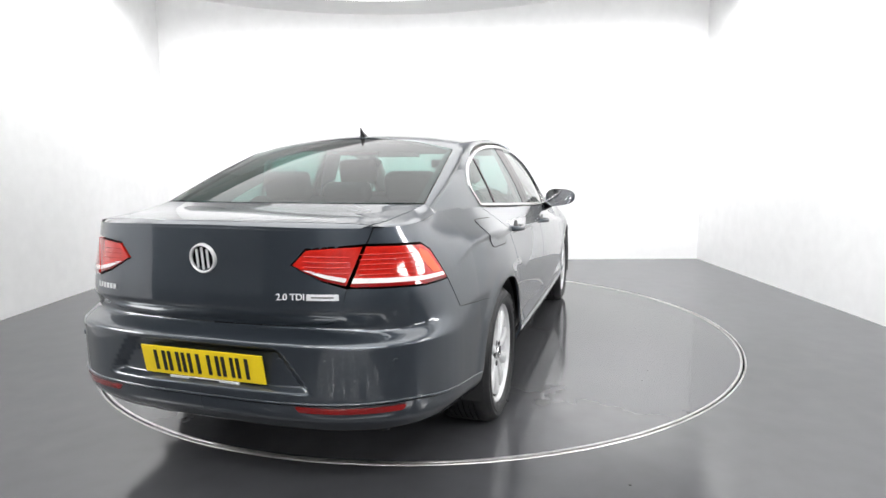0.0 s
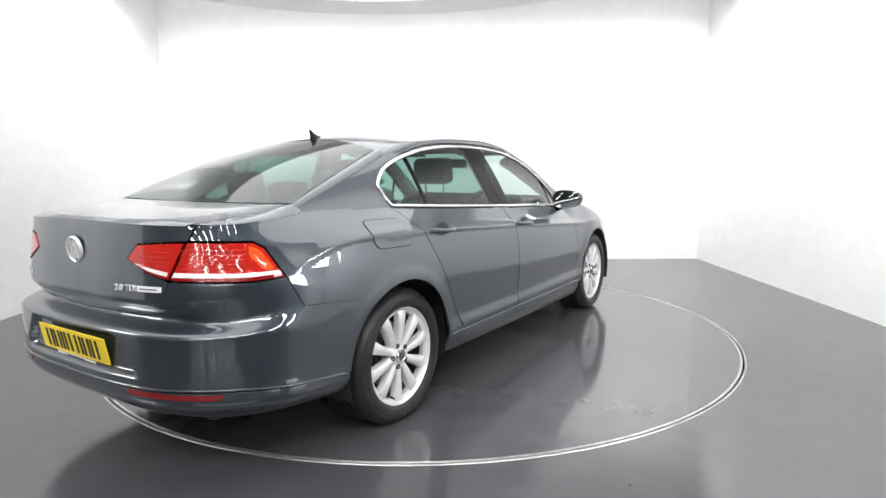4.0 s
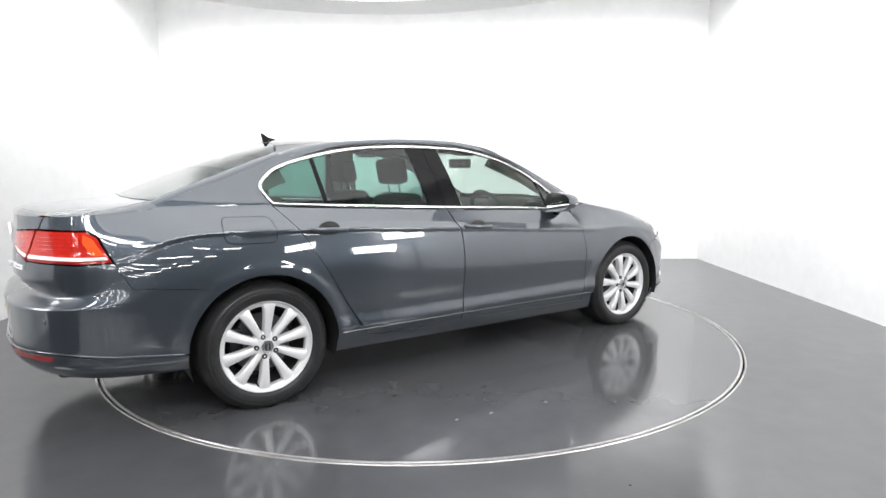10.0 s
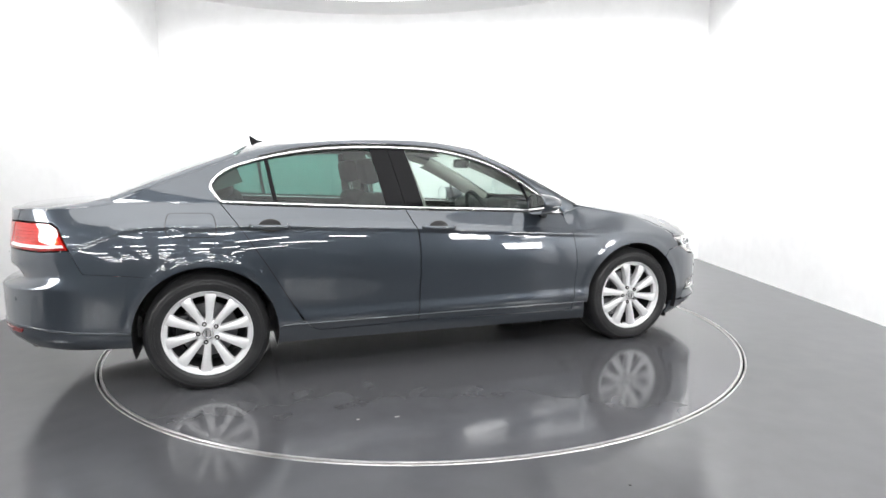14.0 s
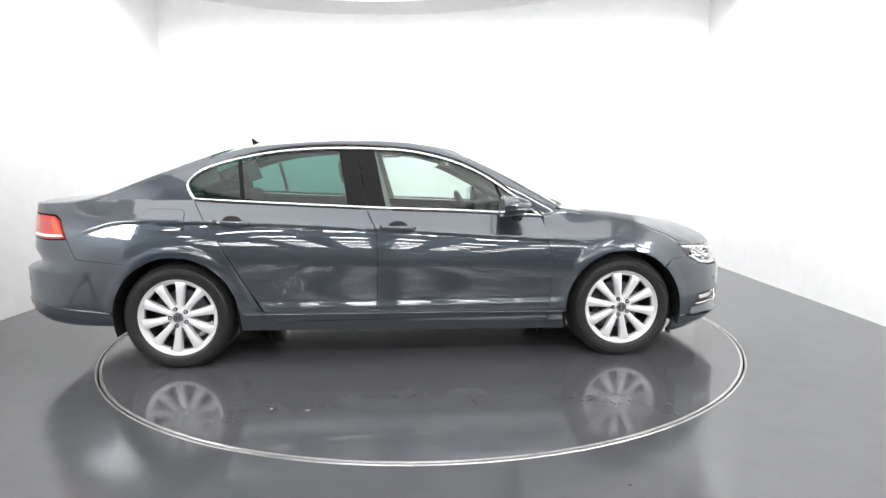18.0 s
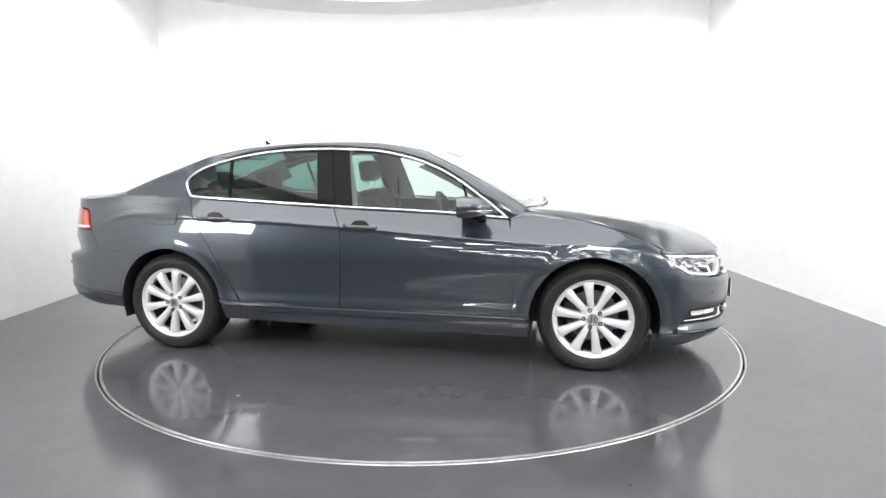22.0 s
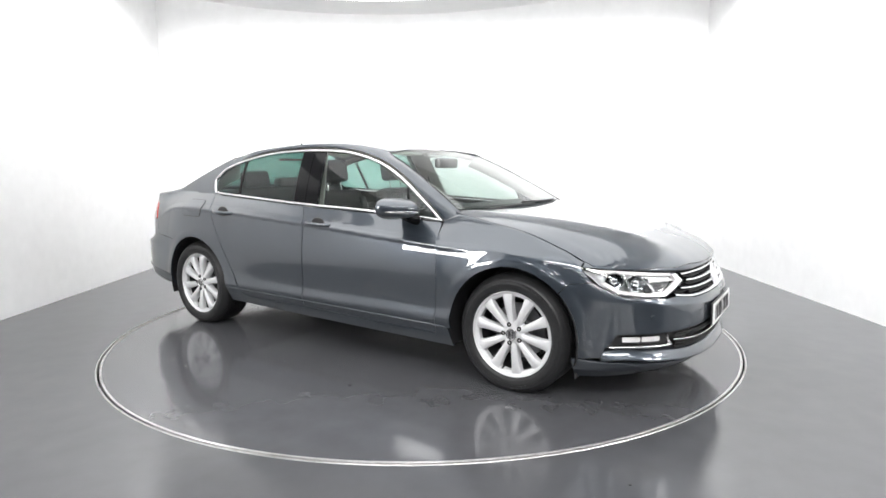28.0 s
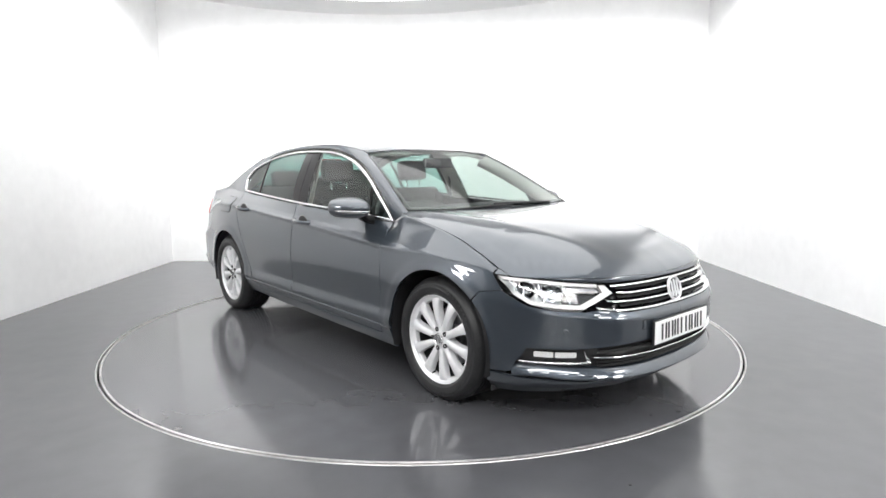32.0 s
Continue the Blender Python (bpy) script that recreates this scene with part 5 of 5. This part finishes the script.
for s in (-1, 1):
    mir = part("door_mirror", mirror_shell(s), PAINT, car, "grey door mirror with a bright indicator strip", angle=60)
    part("mirror_base", tube([(0.725, 0.775 * s, 0.912), (0.700, 0.812 * s, 0.920), (0.680, 0.850 * s, 0.946)], [0.032, 0.026, 0.030], 14), GLOSSBLACK, mir, "gloss black mirror foot")
    rows = []
    for k in range(19):
        y = 0.822 + 0.192 * k / 18
        zc = 0.966 + 0.008 * ((y - 0.86) / 0.15) ** 2
        hh = 0.0075 * (1 - 0.6 * abs(k - 9) ** 3 / 729)
        rows.append([(mirror_x(y, zc + dz * hh) + up, y * s, zc + dz * hh) for dz, up in ((1.1, -0.006), (1.0, 0.001), (0.6, 0.003), (-0.6, 0.003), (-1.0, 0.001), (-1.1, -0.006))])
    strip("mirror_strip", rows, SATIN, mir, "bright indicator strip", 1)
    bm = bmesh.new()
    f = bm.faces.new([bm.verts.new((0.6015, y * s, z)) for y, z in mirror_ring(0.93)])
    r = bmesh.ops.extrude_face_region(bm, geom=[f])
    bmesh.ops.translate(bm, vec=(0.006, 0, 0), verts=[v for v in r["geom"] if isinstance(v, bmesh.types.BMVert)])
    bmesh.ops.recalc_face_normals(bm, faces=bm.faces)
    part("mirror_glass", bm, MIRROR, mir, "silvered mirror glass", smooth=False)

# ---- number plates, badges, wipers, aerial ----
def flat_plate(name, x, z, tilt, front, mat, label, bars):
    sgn = 1 if front else -1
    m = pose(x, 0, z, 0, tilt, 0)
    ob = part(name, box(0, 0, 0, 0.006, 0.520, 0.111, 0.002), mat, car, label, smooth=False)
    ob.matrix_basis = m
    yy = -0.205
    for w, gap in bars:
        for y0 in ((yy, yy + w - 0.014) if w > 0.03 else (yy,)):
            part("plate_bar", box(sgn * 0.0045, (y0 + 0.007) * sgn, 0, 0.002, 0.014, 0.079), INK, ob, smooth=False)
        yy += w + gap
    return ob


BARS = [(0.050, 0.011), (0.050, 0.011), (0.016, 0.011), (0.050, 0.033), (0.050, 0.011), (0.050, 0.011), (0.050, 0.011)]
flat_plate("front_plate", 2.306, 0.432, -2, True, WHITEPLATE, "white front number plate with black bars", BARS)
rp = flat_plate("rear_plate", -2.468, 0.530, -10, False, YELLOWPLATE, "yellow rear number plate with black bars", BARS)
part("plate_foot", box(-0.004, 0, -0.063, 0.004, 0.30, 0.012), LEDWHITE, rp, smooth=False)
part("plate_foot", box(-0.0065, 0, -0.063, 0.002, 0.13, 0.008), DARKMETAL, rp, smooth=False)
part("front_plate_holder", box(2.299, 0, 0.432, 0.012, 0.53, 0.120, 0.004), PLASTIC, car)


def badge(x, z, tilt, sgn, r):
    m = pose(x, 0, z, 0, tilt, 0) @ Matrix.Rotation(radians(90), 4, "Y") @ Matrix.Diagonal((1, 1, sgn, 1))
    ob = part("badge", lathe([(0.0, 0.004), (r * 0.83, 0.004), (r * 0.84, 0.001), (0.0, 0.001)], 48, "z"), GLOSSBLACK, car, "round chrome badge with plain bars, its shine in pale silver")
    ob.matrix_basis = m
    # ring and bars in pale alloy: the chrome's bright reflection is in the colour
    part("badge_ring", lathe([(r * 0.82, 0.0), (r * 0.83, 0.010), (r * 0.90, 0.0135), (r * 0.97, 0.011), (r, 0.0)], 48, "z"), ALLOY, ob)
    for y0, half in ((-0.40, 0.62), (0.0, 0.74), (0.40, 0.62)):
        part("badge_bar", tube([(-half * r, y0 * r, 0.007), (half * r, y0 * r, 0.007)], r * 0.085, 6), ALLOY, ob)
    return ob


badge(2.252, 0.613, -14, 1, 0.062)
badge(-2.425, 0.909, -5, -1, 0.055)


def lid_mark(name, y0, y1, z0, z1, mat, label, proud=0.004):
    a0, a1 = float(tail(abs(y0) * 1.0)), float(tail(abs(y1)))
    side = -1 if y0 < 0 else 1
    return patch(name, [(a0, z0), (a0, z1), (a1, z1), (a1, z0)], flank, mat, boot, label, (0.03, 0.02), side, 0, 0.005, lift=proud)


# the boot lid's folded rear edge
rows = []
for y in np.linspace(-0.586, 0.586, 41):
    u = abs(float(y))
    x = float(np.interp(u, [0, 0.2, 0.4, 0.588], [-2.386, -2.376, -2.337, -2.278]))
    a = min(float(ARC[-1]) - 1e-4, float(tail(max(u, 1e-3))))
    p = deck(np.array([x + 0.004]), np.array([y]))[0]
    q = flank(np.array([a]), np.array([float(np.interp(a, [5.268, 5.45, 5.70, 5.9], [1.008, 1.012, 1.016, 1.018]))]))[0] * np.array([1, 1 if y >= 0 else -1, 1])
    mid = (p + q) / 2 + np.array([-0.003, 0, 0.003])
    rows.append([tuple(p + np.array([0, 0, -0.0004])), tuple(mid), tuple(q + np.array([-0.0006, 0, 0]))])
strip("lid_edge", rows, PAINT, boot, "")
lid_mark("model_mark", -0.412, -0.520, 0.776, 0.797, LEDWHITE, "pale rectangular mark")
lid_mark("model_mark_bar", -0.428, -0.504, 0.7845, 0.7885, DARKMETAL, "", 0.0055)
for k in range(6):
    lid_mark("name_bar", 0.43 + 0.022 * k, 0.447 + 0.022 * k, 0.770, 0.790, CHROME, "chrome letter bar" if k == 0 else "")
txt = bpy.data.curves.new("engine_mark", "FONT")
txt.body, txt.size, txt.extrude, txt.align_x = "2.0 TDI", 0.0325, 0.003, "LEFT"
txt_ob = bpy.data.objects.new("engine_mark_text", txt)
scene.collection.objects.link(txt_ob)
txt_me = bpy.data.meshes.new_from_object(txt_ob.evaluated_get(bpy.context.evaluated_depsgraph_get()))
bpy.data.objects.remove(txt_ob)
txt_me.name = "engine_mark"
txt_me.materials.clear()
txt_me.materials.append(LEDWHITE)
mark = tagged(new("engine_mark", txt_me), "chrome engine lettering")
mark.parent = boot
_p = flank(np.array([float(tail(0.36))]), np.array([0.776]))[0]
mark.matrix_basis = Matrix.Translation((_p[0] - 0.021, -0.302, 0.777)) @ Matrix.Rotation(radians(-90 + 15), 4, "Z") @ Matrix.Rotation(radians(86), 4, "X")


def fin():
    bm = bmesh.new()
    rows = []
    for x, w, h in ((-1.010, 0.004, 0.004), (-1.020, 0.015, 0.012), (-1.040, 0.021, 0.020), (-1.058, 0.022, 0.028), (-1.072, 0.020, 0.040), (-1.083, 0.015, 0.058), (-1.091, 0.009, 0.064), (-1.096, 0.004, 0.060)):
        zb = float(roof_c(max(x, -1.09))) + 0.009 + min(0, (x + 1.09) * 0.34)
        lean = -0.012 if h > 0.05 else 0
        rows.append([bm.verts.new((x + lean * k[1], k[0] * w, zb + h * k[1])) for k in ((-1.0, 0.0), (-0.8, 0.25), (-0.28, 0.6), (-0.10, 1.0), (0.10, 1.0), (0.28, 0.6), (0.8, 0.25), (1.0, 0.0))])
    for a, b in zip(rows, rows[1:]):
        for k in range(7):
            bm.faces.new((a[k], a[k + 1], b[k + 1], b[k]))
    bm.faces.new(rows[0])
    bm.faces.new(rows[-1])
    bmesh.ops.recalc_face_normals(bm, faces=bm.faces)
    return bm


part("roof_aerial", fin(), GLOSSBLACK, car, "black fin aerial on the roof")
for s in (-1, 1):
    patch("cowl_corner", [(0.96, 0.69), (1.06, 0.69), (1.06, 0.758), (1.00, 0.750)], bonnet, PAINT, car, "", (0.04, 0.03), s, 0, 0, lift=-0.010)
# scuttle and wipers
_sc = spline([(0.985, -0.735), (1.075, -0.40), (1.105, 0.0), (1.075, 0.40), (0.985, 0.735)], 5)
rows = []
for x, y in _sc:
    z = float(screen(np.array([x]), np.array([y]))[0, 2])
    rows.append([(x - 0.02, y, z + 0.004), (x + 0.015, y * 1.005, z - 0.014), (x + 0.06, y * 1.01, z - 0.035), (x + 0.09, y * 1.01, z - 0.04)])
strip("scuttle", rows, PLASTIC, car, "black plastic scuttle panel")
for pts in ([(1.085, -0.10, 0.0), (1.085, 0.20, 0.0), (1.05, 0.50, 0.0)], [(1.065, -0.62, 0.0), (1.10, -0.25, 0.0), (1.105, 0.05, 0.0)]):
    P = [(x - 0.004, y, float(screen(np.array([x]), np.array([y]))[0, 2]) + 0.008) for x, y, _ in spline(pts, 5)]
    wip = part("wiper", tube(P, 0.006, 6), PLASTIC, car, "black windscreen wiper")
    part("wiper_blade", tube([(x - 0.006, y, z - 0.006) for x, y, z in P], 0.005, 5), RUBBER, wip)


# ---- inside the car ----
def cushion(cx, cy, cz, sx, sy, sz, m=None):
    bm = box(0, 0, 0, sx, sy, sz, min(sx, sy, sz) * 0.32, 4)
    bmesh.ops.transform(bm, matrix=Matrix.Translation((cx, cy, cz)) @ (m or Matrix.Identity(4)), verts=bm.verts)
    return bm


def tilt(deg):
    return Matrix.Rotation(radians(deg), 4, "Y")


for s in (-1, 1):
    seat = part("front_seat", cushion(0.02, s * 0.37, 0.50, 0.52, 0.50, 0.17, tilt(-6)), CLOTH, car, "dark cloth front seat")
    part("seat_back", joined(cushion(-0.275, s * 0.37, 0.765, 0.15, 0.46, 0.60, tilt(-14)), cushion(-0.26, s * (0.37 + 0.20), 0.76, 0.15, 0.09, 0.50, tilt(-14)), cushion(-0.26, s * (0.37 - 0.20), 0.76, 0.15, 0.09, 0.50, tilt(-14))), CLOTH, seat)
    rest = part("headrest", cushion(-0.375, s * 0.37, 1.205, 0.105, 0.26, 0.165, tilt(-10)), CLOTH, seat, "dark padded headrest")
    for dy in (-0.07, 0.07):
        part("headrest_post", tube([(-0.345, s * 0.37 + dy, 1.02), (-0.368, s * 0.37 + dy, 1.15)], 0.006, 8), CHROME, seat)
bench = part("rear_seat", cushion(-0.85, 0, 0.52, 0.50, 1.30, 0.18, tilt(-6)), CLOTH, car, "dark cloth rear bench seat")
part("seat_back", cushion(-1.16, 0, 0.80, 0.15, 1.28, 0.56, tilt(-22)), CLOTH, bench)
for y in (-0.36, 0.0, 0.36):
    part("headrest", cushion(-1.285, y, 1.130 if y else 1.100, 0.10, 0.26, 0.155 if y else 0.10, tilt(-14)), CLOTH, bench, "dark padded headrest")
part("parcel_shelf", box(-1.56, 0, 1.030, 0.56, 1.16, 0.03, 0.01), TRIM, car, "dark parcel shelf")
dash = part("dashboard", joined(cushion(0.82, 0, 0.86, 0.42, 1.34, 0.20, tilt(8)), cushion(0.66, 0, 0.72, 0.16, 1.30, 0.22), cushion(0.66, -0.37, 0.945, 0.20, 0.36, 0.10, tilt(10)), box(0.45, 0, 0.56, 0.5, 0.22, 0.26, 0.04), box(0.99, 0, 0.915, 0.24, 1.36, 0.05, 0.01)), TRIM, car, "dark grey dashboard and console")
bm = tube([(0, 0.182 * math.cos(2 * math.pi * k / 32), 0.182 * math.sin(2 * math.pi * k / 32)) for k in range(32)], 0.016, 8, True)
wheel_m = Matrix.Translation((0.44, -0.37, 0.885)) @ Matrix.Rotation(radians(-24), 4, "Y")
bmesh.ops.transform(bm, matrix=wheel_m, verts=bm.verts)
steer = part("steering_wheel", bm, TRIM, car, "dark steering wheel")
part("steering_hub", joined(box(0.01, 0, 0, 0.05, 0.13, 0.11, 0.02, 3, wheel_m), box(0.01, 0, 0, 0.02, 0.35, 0.035, 0.008, 2, wheel_m), box(0.01, 0, -0.09, 0.02, 0.05, 0.17, 0.008, 2, wheel_m)), TRIM, steer)
part("interior_mirror", joined(cushion(0.43, -0.02, 1.258, 0.045, 0.25, 0.07), tube([(0.425, 0, 1.262), (0.405, 0, 1.288)], 0.012, 8)), GLOSSBLACK, car, "black interior mirror")
patch("headliner", [(0.27, -0.54), (0.27, 0.54), (-1.10, 0.54), (-1.10, -0.54)], roof, BEIGE, car, "pale grey headliner", (0.08, 0.08), 1, 0, 0, lift=-0.03)
for s in (-1, 1):
    part("sun_visor", cushion(0.25, s * 0.34, 1.335, 0.13, 0.36, 0.018, tilt(14)), BEIGE, car)
    part("grab_handle", tube([(0.0, s * 0.55, 1.345), (-0.02, s * 0.53, 1.32), (-0.16, s * 0.53, 1.32), (-0.18, s * 0.55, 1.345)], 0.009, 6), BEIGE, car)
    low, high = (-0.16, side_y(-0.16, 0.98) - 0.045, 0.96), (-0.27, side_y(-0.27, 1.35) - 0.035, 1.36)
    rows = []
    for k in range(6):
        t = k / 5
        c = Vector(low).lerp(Vector(high), t)
        rows.append([(c.x + dx, (c.y + dy) * s, c.z) for dx, dy in ((-0.11, 0.015), (-0.07, -0.02), (0.03, -0.02), (0.085, 0.015))])
    strip("pillar_trim", rows, BEIGE, car, "pale pillar trim")
    part("seat_belt", tube([(-0.21, s * 0.655, 1.24), (-0.20, s * 0.66, 1.0), (-0.22, s * 0.66, 0.55)], 0.022, 6, flat=0.15), TRIM, car)
    # screen pillar trim
    rows = []
    for k in range(8):
        t = k / 7
        x, y = 0.96 + (0.36 - 0.96) * t, 0.705 + (0.545 - 0.705) * t
        z = float(screen(np.array([x]), np.array([y]))[0, 2])
        rows.append([(x + 0.00, y * s, z - 0.008), (x - 0.03, (y - 0.05) * s, z - 0.035), (x - 0.07, (y - 0.035) * s, z - 0.075), (x - 0.10, (y + 0.005) * s, z - 0.08)])
    strip("screen_pillar_trim", rows, BEIGE, car, "pale screen pillar trim")
    # rear pillar trim
    rows = []
    for k in range(7):
        t = k / 6
        x, y = -1.22 - 0.60 * t, 0.545 + 0.05 * t
        z = float(backlight(np.array([x]), np.array([y]))[0, 2])
        rows.append([(x, y * s, z - 0.02), (x + 0.02, (y + 0.02) * s, z - 0.09), (x + 0.05, (y + 0.05) * s, z - 0.17)])
    strip("rear_pillar_trim", rows, BEIGE, car, "pale rear pillar trim")
    # pale lining round the windows, and the black seals beside the screens
    rows = []
    _o, _i = inset(DLO_TOP + [(0.89, 0.86), (-1.30, 0.98)], -0.035), inset(DLO_TOP + [(0.89, 0.86), (-1.30, 0.98)], 0.010)
    for (x0, z0), (x1, z1) in list(zip(_o, _i))[2:-4]:
        p0, p1 = flank_x(np.array([x0]), np.array([z0]))[0], flank_x(np.array([x1]), np.array([z1]))[0]
        rows.append([tuple((p0 + np.array([0, -0.030, -0.01])) * np.array([1, s, 1])), tuple((p1 + np.array([0, -0.034, 0])) * np.array([1, s, 1])), tuple((p1 + np.array([0, -0.014, 0])) * np.array([1, s, 1]))])
    strip("window_lining", rows, BEIGE, car, "pale window lining")
    for edge, surf in ((SCREEN_EDGE, screen),):
        P = [(x, y * s, float(surf(np.array([x]), np.array([y]))[0, 2]) - 0.001) for x, y in spline(edge, 6)]
        part("screen_seal", tube(P, 0.0035, 6), PLASTIC, car, "black screen seal")
    inner = [(0.86, 0.30), (0.86, 0.895), (-0.2, 0.96), (-1.25, 1.015), (-1.10, 0.75), (-0.85, 0.30)]
    patch("door_lining", inner, flank_x, TRIM, car, "dark door lining", (0.10, 0.06), s, 0, 0, lift=-0.075)
    patch("frit_band", [(0.985, 0.722), (0.70, 0.653), (0.345, 0.563), (0.345, 0.543), (0.70, 0.628), (0.985, 0.690)], screen, GLOSSBLACK, car, "", (0.05, 0.05), s, 0, 0, lift=-0.004)
_fr = spline([(0.985, -0.722), (1.07, -0.40), (1.10, 0.0), (1.07, 0.40), (0.985, 0.722)], 4)
patch("frit_band", _fr + [(x - 0.03, y) for x, y in _fr[::-1]], screen, GLOSSBLACK, car, "", (0.05, 0.05), 1, 0, 0, lift=-0.004)
for s in (-1, 1):
    patch("frit_band", [(-1.856, 0.637), (-1.55, 0.609), (-1.217, 0.570), (-1.215, 0.545), (-1.55, 0.578), (-1.85, 0.60)], backlight, GLOSSBLACK, car, "", (0.05, 0.05), s, 0, 0, lift=-0.004)
part("high_brake_lamp", box(-1.20, 0, 1.305, 0.05, 0.30, 0.02, 0.006), REDDARK, car)

# ---- the hall behind the open front of the studio ----
slab("hall_floor_edge", ROOM_L - 6, ROOM_R + 6, -30.0, -5.6, -0.05, 0.0, HALLFLOOR, "dull grey concrete hall floor", "floor")
# unseen far wall, kept pale to throw light back at the car
slab("hall_wall_south", ROOM_L - 6, ROOM_R + 6, -30.2, -30.0, 0, 5.2, HALLPALE, "unseen pale wall that brightens the car's reflections", "wall")
# unseen side walls, returns and ceiling, added as a dark surround for the car's reflections
slab("hall_wall_west", ROOM_L - 6.2, ROOM_L - 6, -30.2, -3.4, 0, 5.2, HALLDARK, "unseen dark grey hall wall", "wall")
slab("hall_wall_east", ROOM_R + 6, ROOM_R + 6.2, -30.2, -3.4, 0, 5.2, HALLDARK, "unseen dark grey hall wall", "wall")
slab("hall_side_floor_west", ROOM_L - 6, ROOM_L - 0.3, -5.6, -3.4, -0.05, 0.0, HALLFLOOR, "dull grey concrete hall floor", "floor")
slab("hall_side_floor_east", ROOM_R + 0.3, ROOM_R + 6, -5.6, -3.4, -0.05, 0.0, HALLFLOOR, "dull grey concrete hall floor", "floor")
slab("hall_return_west", ROOM_L - 6, ROOM_L - 0.25, -3.4, -3.28, 0, 5.2, HALLDARK, "unseen dark grey hall wall", "wall")
slab("hall_return_east", ROOM_R - 0.04, ROOM_R + 6, -3.4, -3.28, 0, 5.2, HALLDARK, "unseen dark grey hall wall", "wall")
slab("hall_ceiling", ROOM_L - 6.2, ROOM_R + 6.2, -30.2, -3.28, 5.2, 5.3, HALLDARK, "unseen dark hall ceiling", "ceiling")


def tube_lamp(x, y, z):
    ob = tagged(new("tube_lamp"), "lit white tube lamp under a hall ceiling", "lamp", "hall tube lamps")
    part("tube", box(0, 0, 0, 1.2, 0.06, 0.05, 0.018), TUBE, ob)
    part("housing", box(0, 0, 0.06, 1.24, 0.15, 0.06, 0.01), LEDWHITE, ob)
    part("hanger", tube([(0, 0, 0.09), (0, 0, 5.2 - z)], 0.008, 6), DARKMETAL, ob)
    ob.location = (x, y, z)
    return ob


def softbox(x, y, z, aim, w, h):
    """A lamp panel on a floor stand: housing, glowing face, pole, legs."""
    ob = tagged(new("studio_light"), "white rectangular studio light panel on a floor stand", "studio light", "studio lights")
    ob.matrix_world = look((x, y, z), aim)
    part("housing", box(0, 0, 0.045, w + 0.06, h + 0.06, 0.08, 0.015), LEDWHITE, ob)
    part("face", box(0, 0, 0.0, w, h, 0.008), PANELGLOW, ob, "lit diffuser", smooth=False)
    inv = ob.matrix_world.inverted()
    foot = [inv @ Vector((x, y, q)) for q in (z, 0.03)]
    back = inv @ Vector((x, y, z)) + Vector((0, 0, 0.10))
    shift = Vector((0, 0, 0.10))
    part("pole", tube([back, foot[1] + shift], 0.016, 8), DARKMETAL, ob)
    for k in range(3):
        a = 2 * math.pi * k / 3
        part("leg", tube([foot[1] + shift + inv.to_3x3() @ Vector((0, 0, 0.25)), foot[1] + shift + inv.to_3x3() @ Vector((0.3 * math.cos(a), 0.3 * math.sin(a), -0.02))], 0.010, 6), DARKMETAL, ob)
    return ob


for x, y, z, w, h in ((-3.25, -2.5, 1.62, 0.78, 0.50), (3.30, -2.80, 1.78, 0.62, 0.32), (3.30, -3.25, 1.30, 0.62, 0.32), (3.30, -4.3, 2.0, 0.62, 0.32)):
    softbox(x, y, z, (0, -0.6, 0.8), w, h)
# roller shutter in the side wall of the hall
shutter = tagged(new("roller_shutter"), "pale grey slatted roller shutter door", "shutter door")
for k in range(48):
    part("slat", box(-9.46, -7.6, 0.06 + 0.085 * k, 0.05, 6.4, 0.072, 0.02), SHUTTER, shutter)
part("frame", joined(box(-9.45, -4.33, 2.1, 0.09, 0.14, 4.2, 0.01), box(-9.45, -10.87, 2.1, 0.09, 0.14, 4.2, 0.01), box(-9.42, -7.6, 4.3, 0.14, 6.7, 0.35, 0.02)), DARKMETAL, shutter)
_first = tube_lamp(-5.6, -7.2, 4.4)
for j in range(8):
    for i in range(6):
        if i or j:
            copy_thing(_first, pose(-5.6 + 2.25 * i, -7.2 - 2.7 * j, 4.4))
# a few dried specks on the turntable and the floor
for x, y, a, b in ((-0.672, -1.654, 0.012, 0.003), (-0.86, -1.62, 0.008, 0.004)):
    part("dirt_speck", box(x, y, 0.0015, a * 2, b * 2, 0.003, 0.001), DIRT, table, "dried pale dirt speck")
tagged(part("floor_speck", box(0.785, -2.461, 0.001, 0.012, 0.006, 0.002, 0.0008), SEAM), "small dark speck on the floor", "dirt")


# ---- movement ----
def turn_at(t):
    return TURN_START + TURN_RATE * t


def motions():
    rows_table, rows_car = [], []
    for k in range(33):
        a = radians(turn_at(k))
        x = CAR_X * math.cos(a) - CAR_Y * math.sin(a)
        y = CAR_X * math.sin(a) + CAR_Y * math.cos(a)
        rows_table.append((float(k), pose(0, 0, 0, 0, 0, turn_at(k))))
        rows_car.append((float(k), pose(x, y, 0.0, 0, 0, turn_at(k))))
    walk(table, rows_table)
    walk(car, rows_car)


motions()
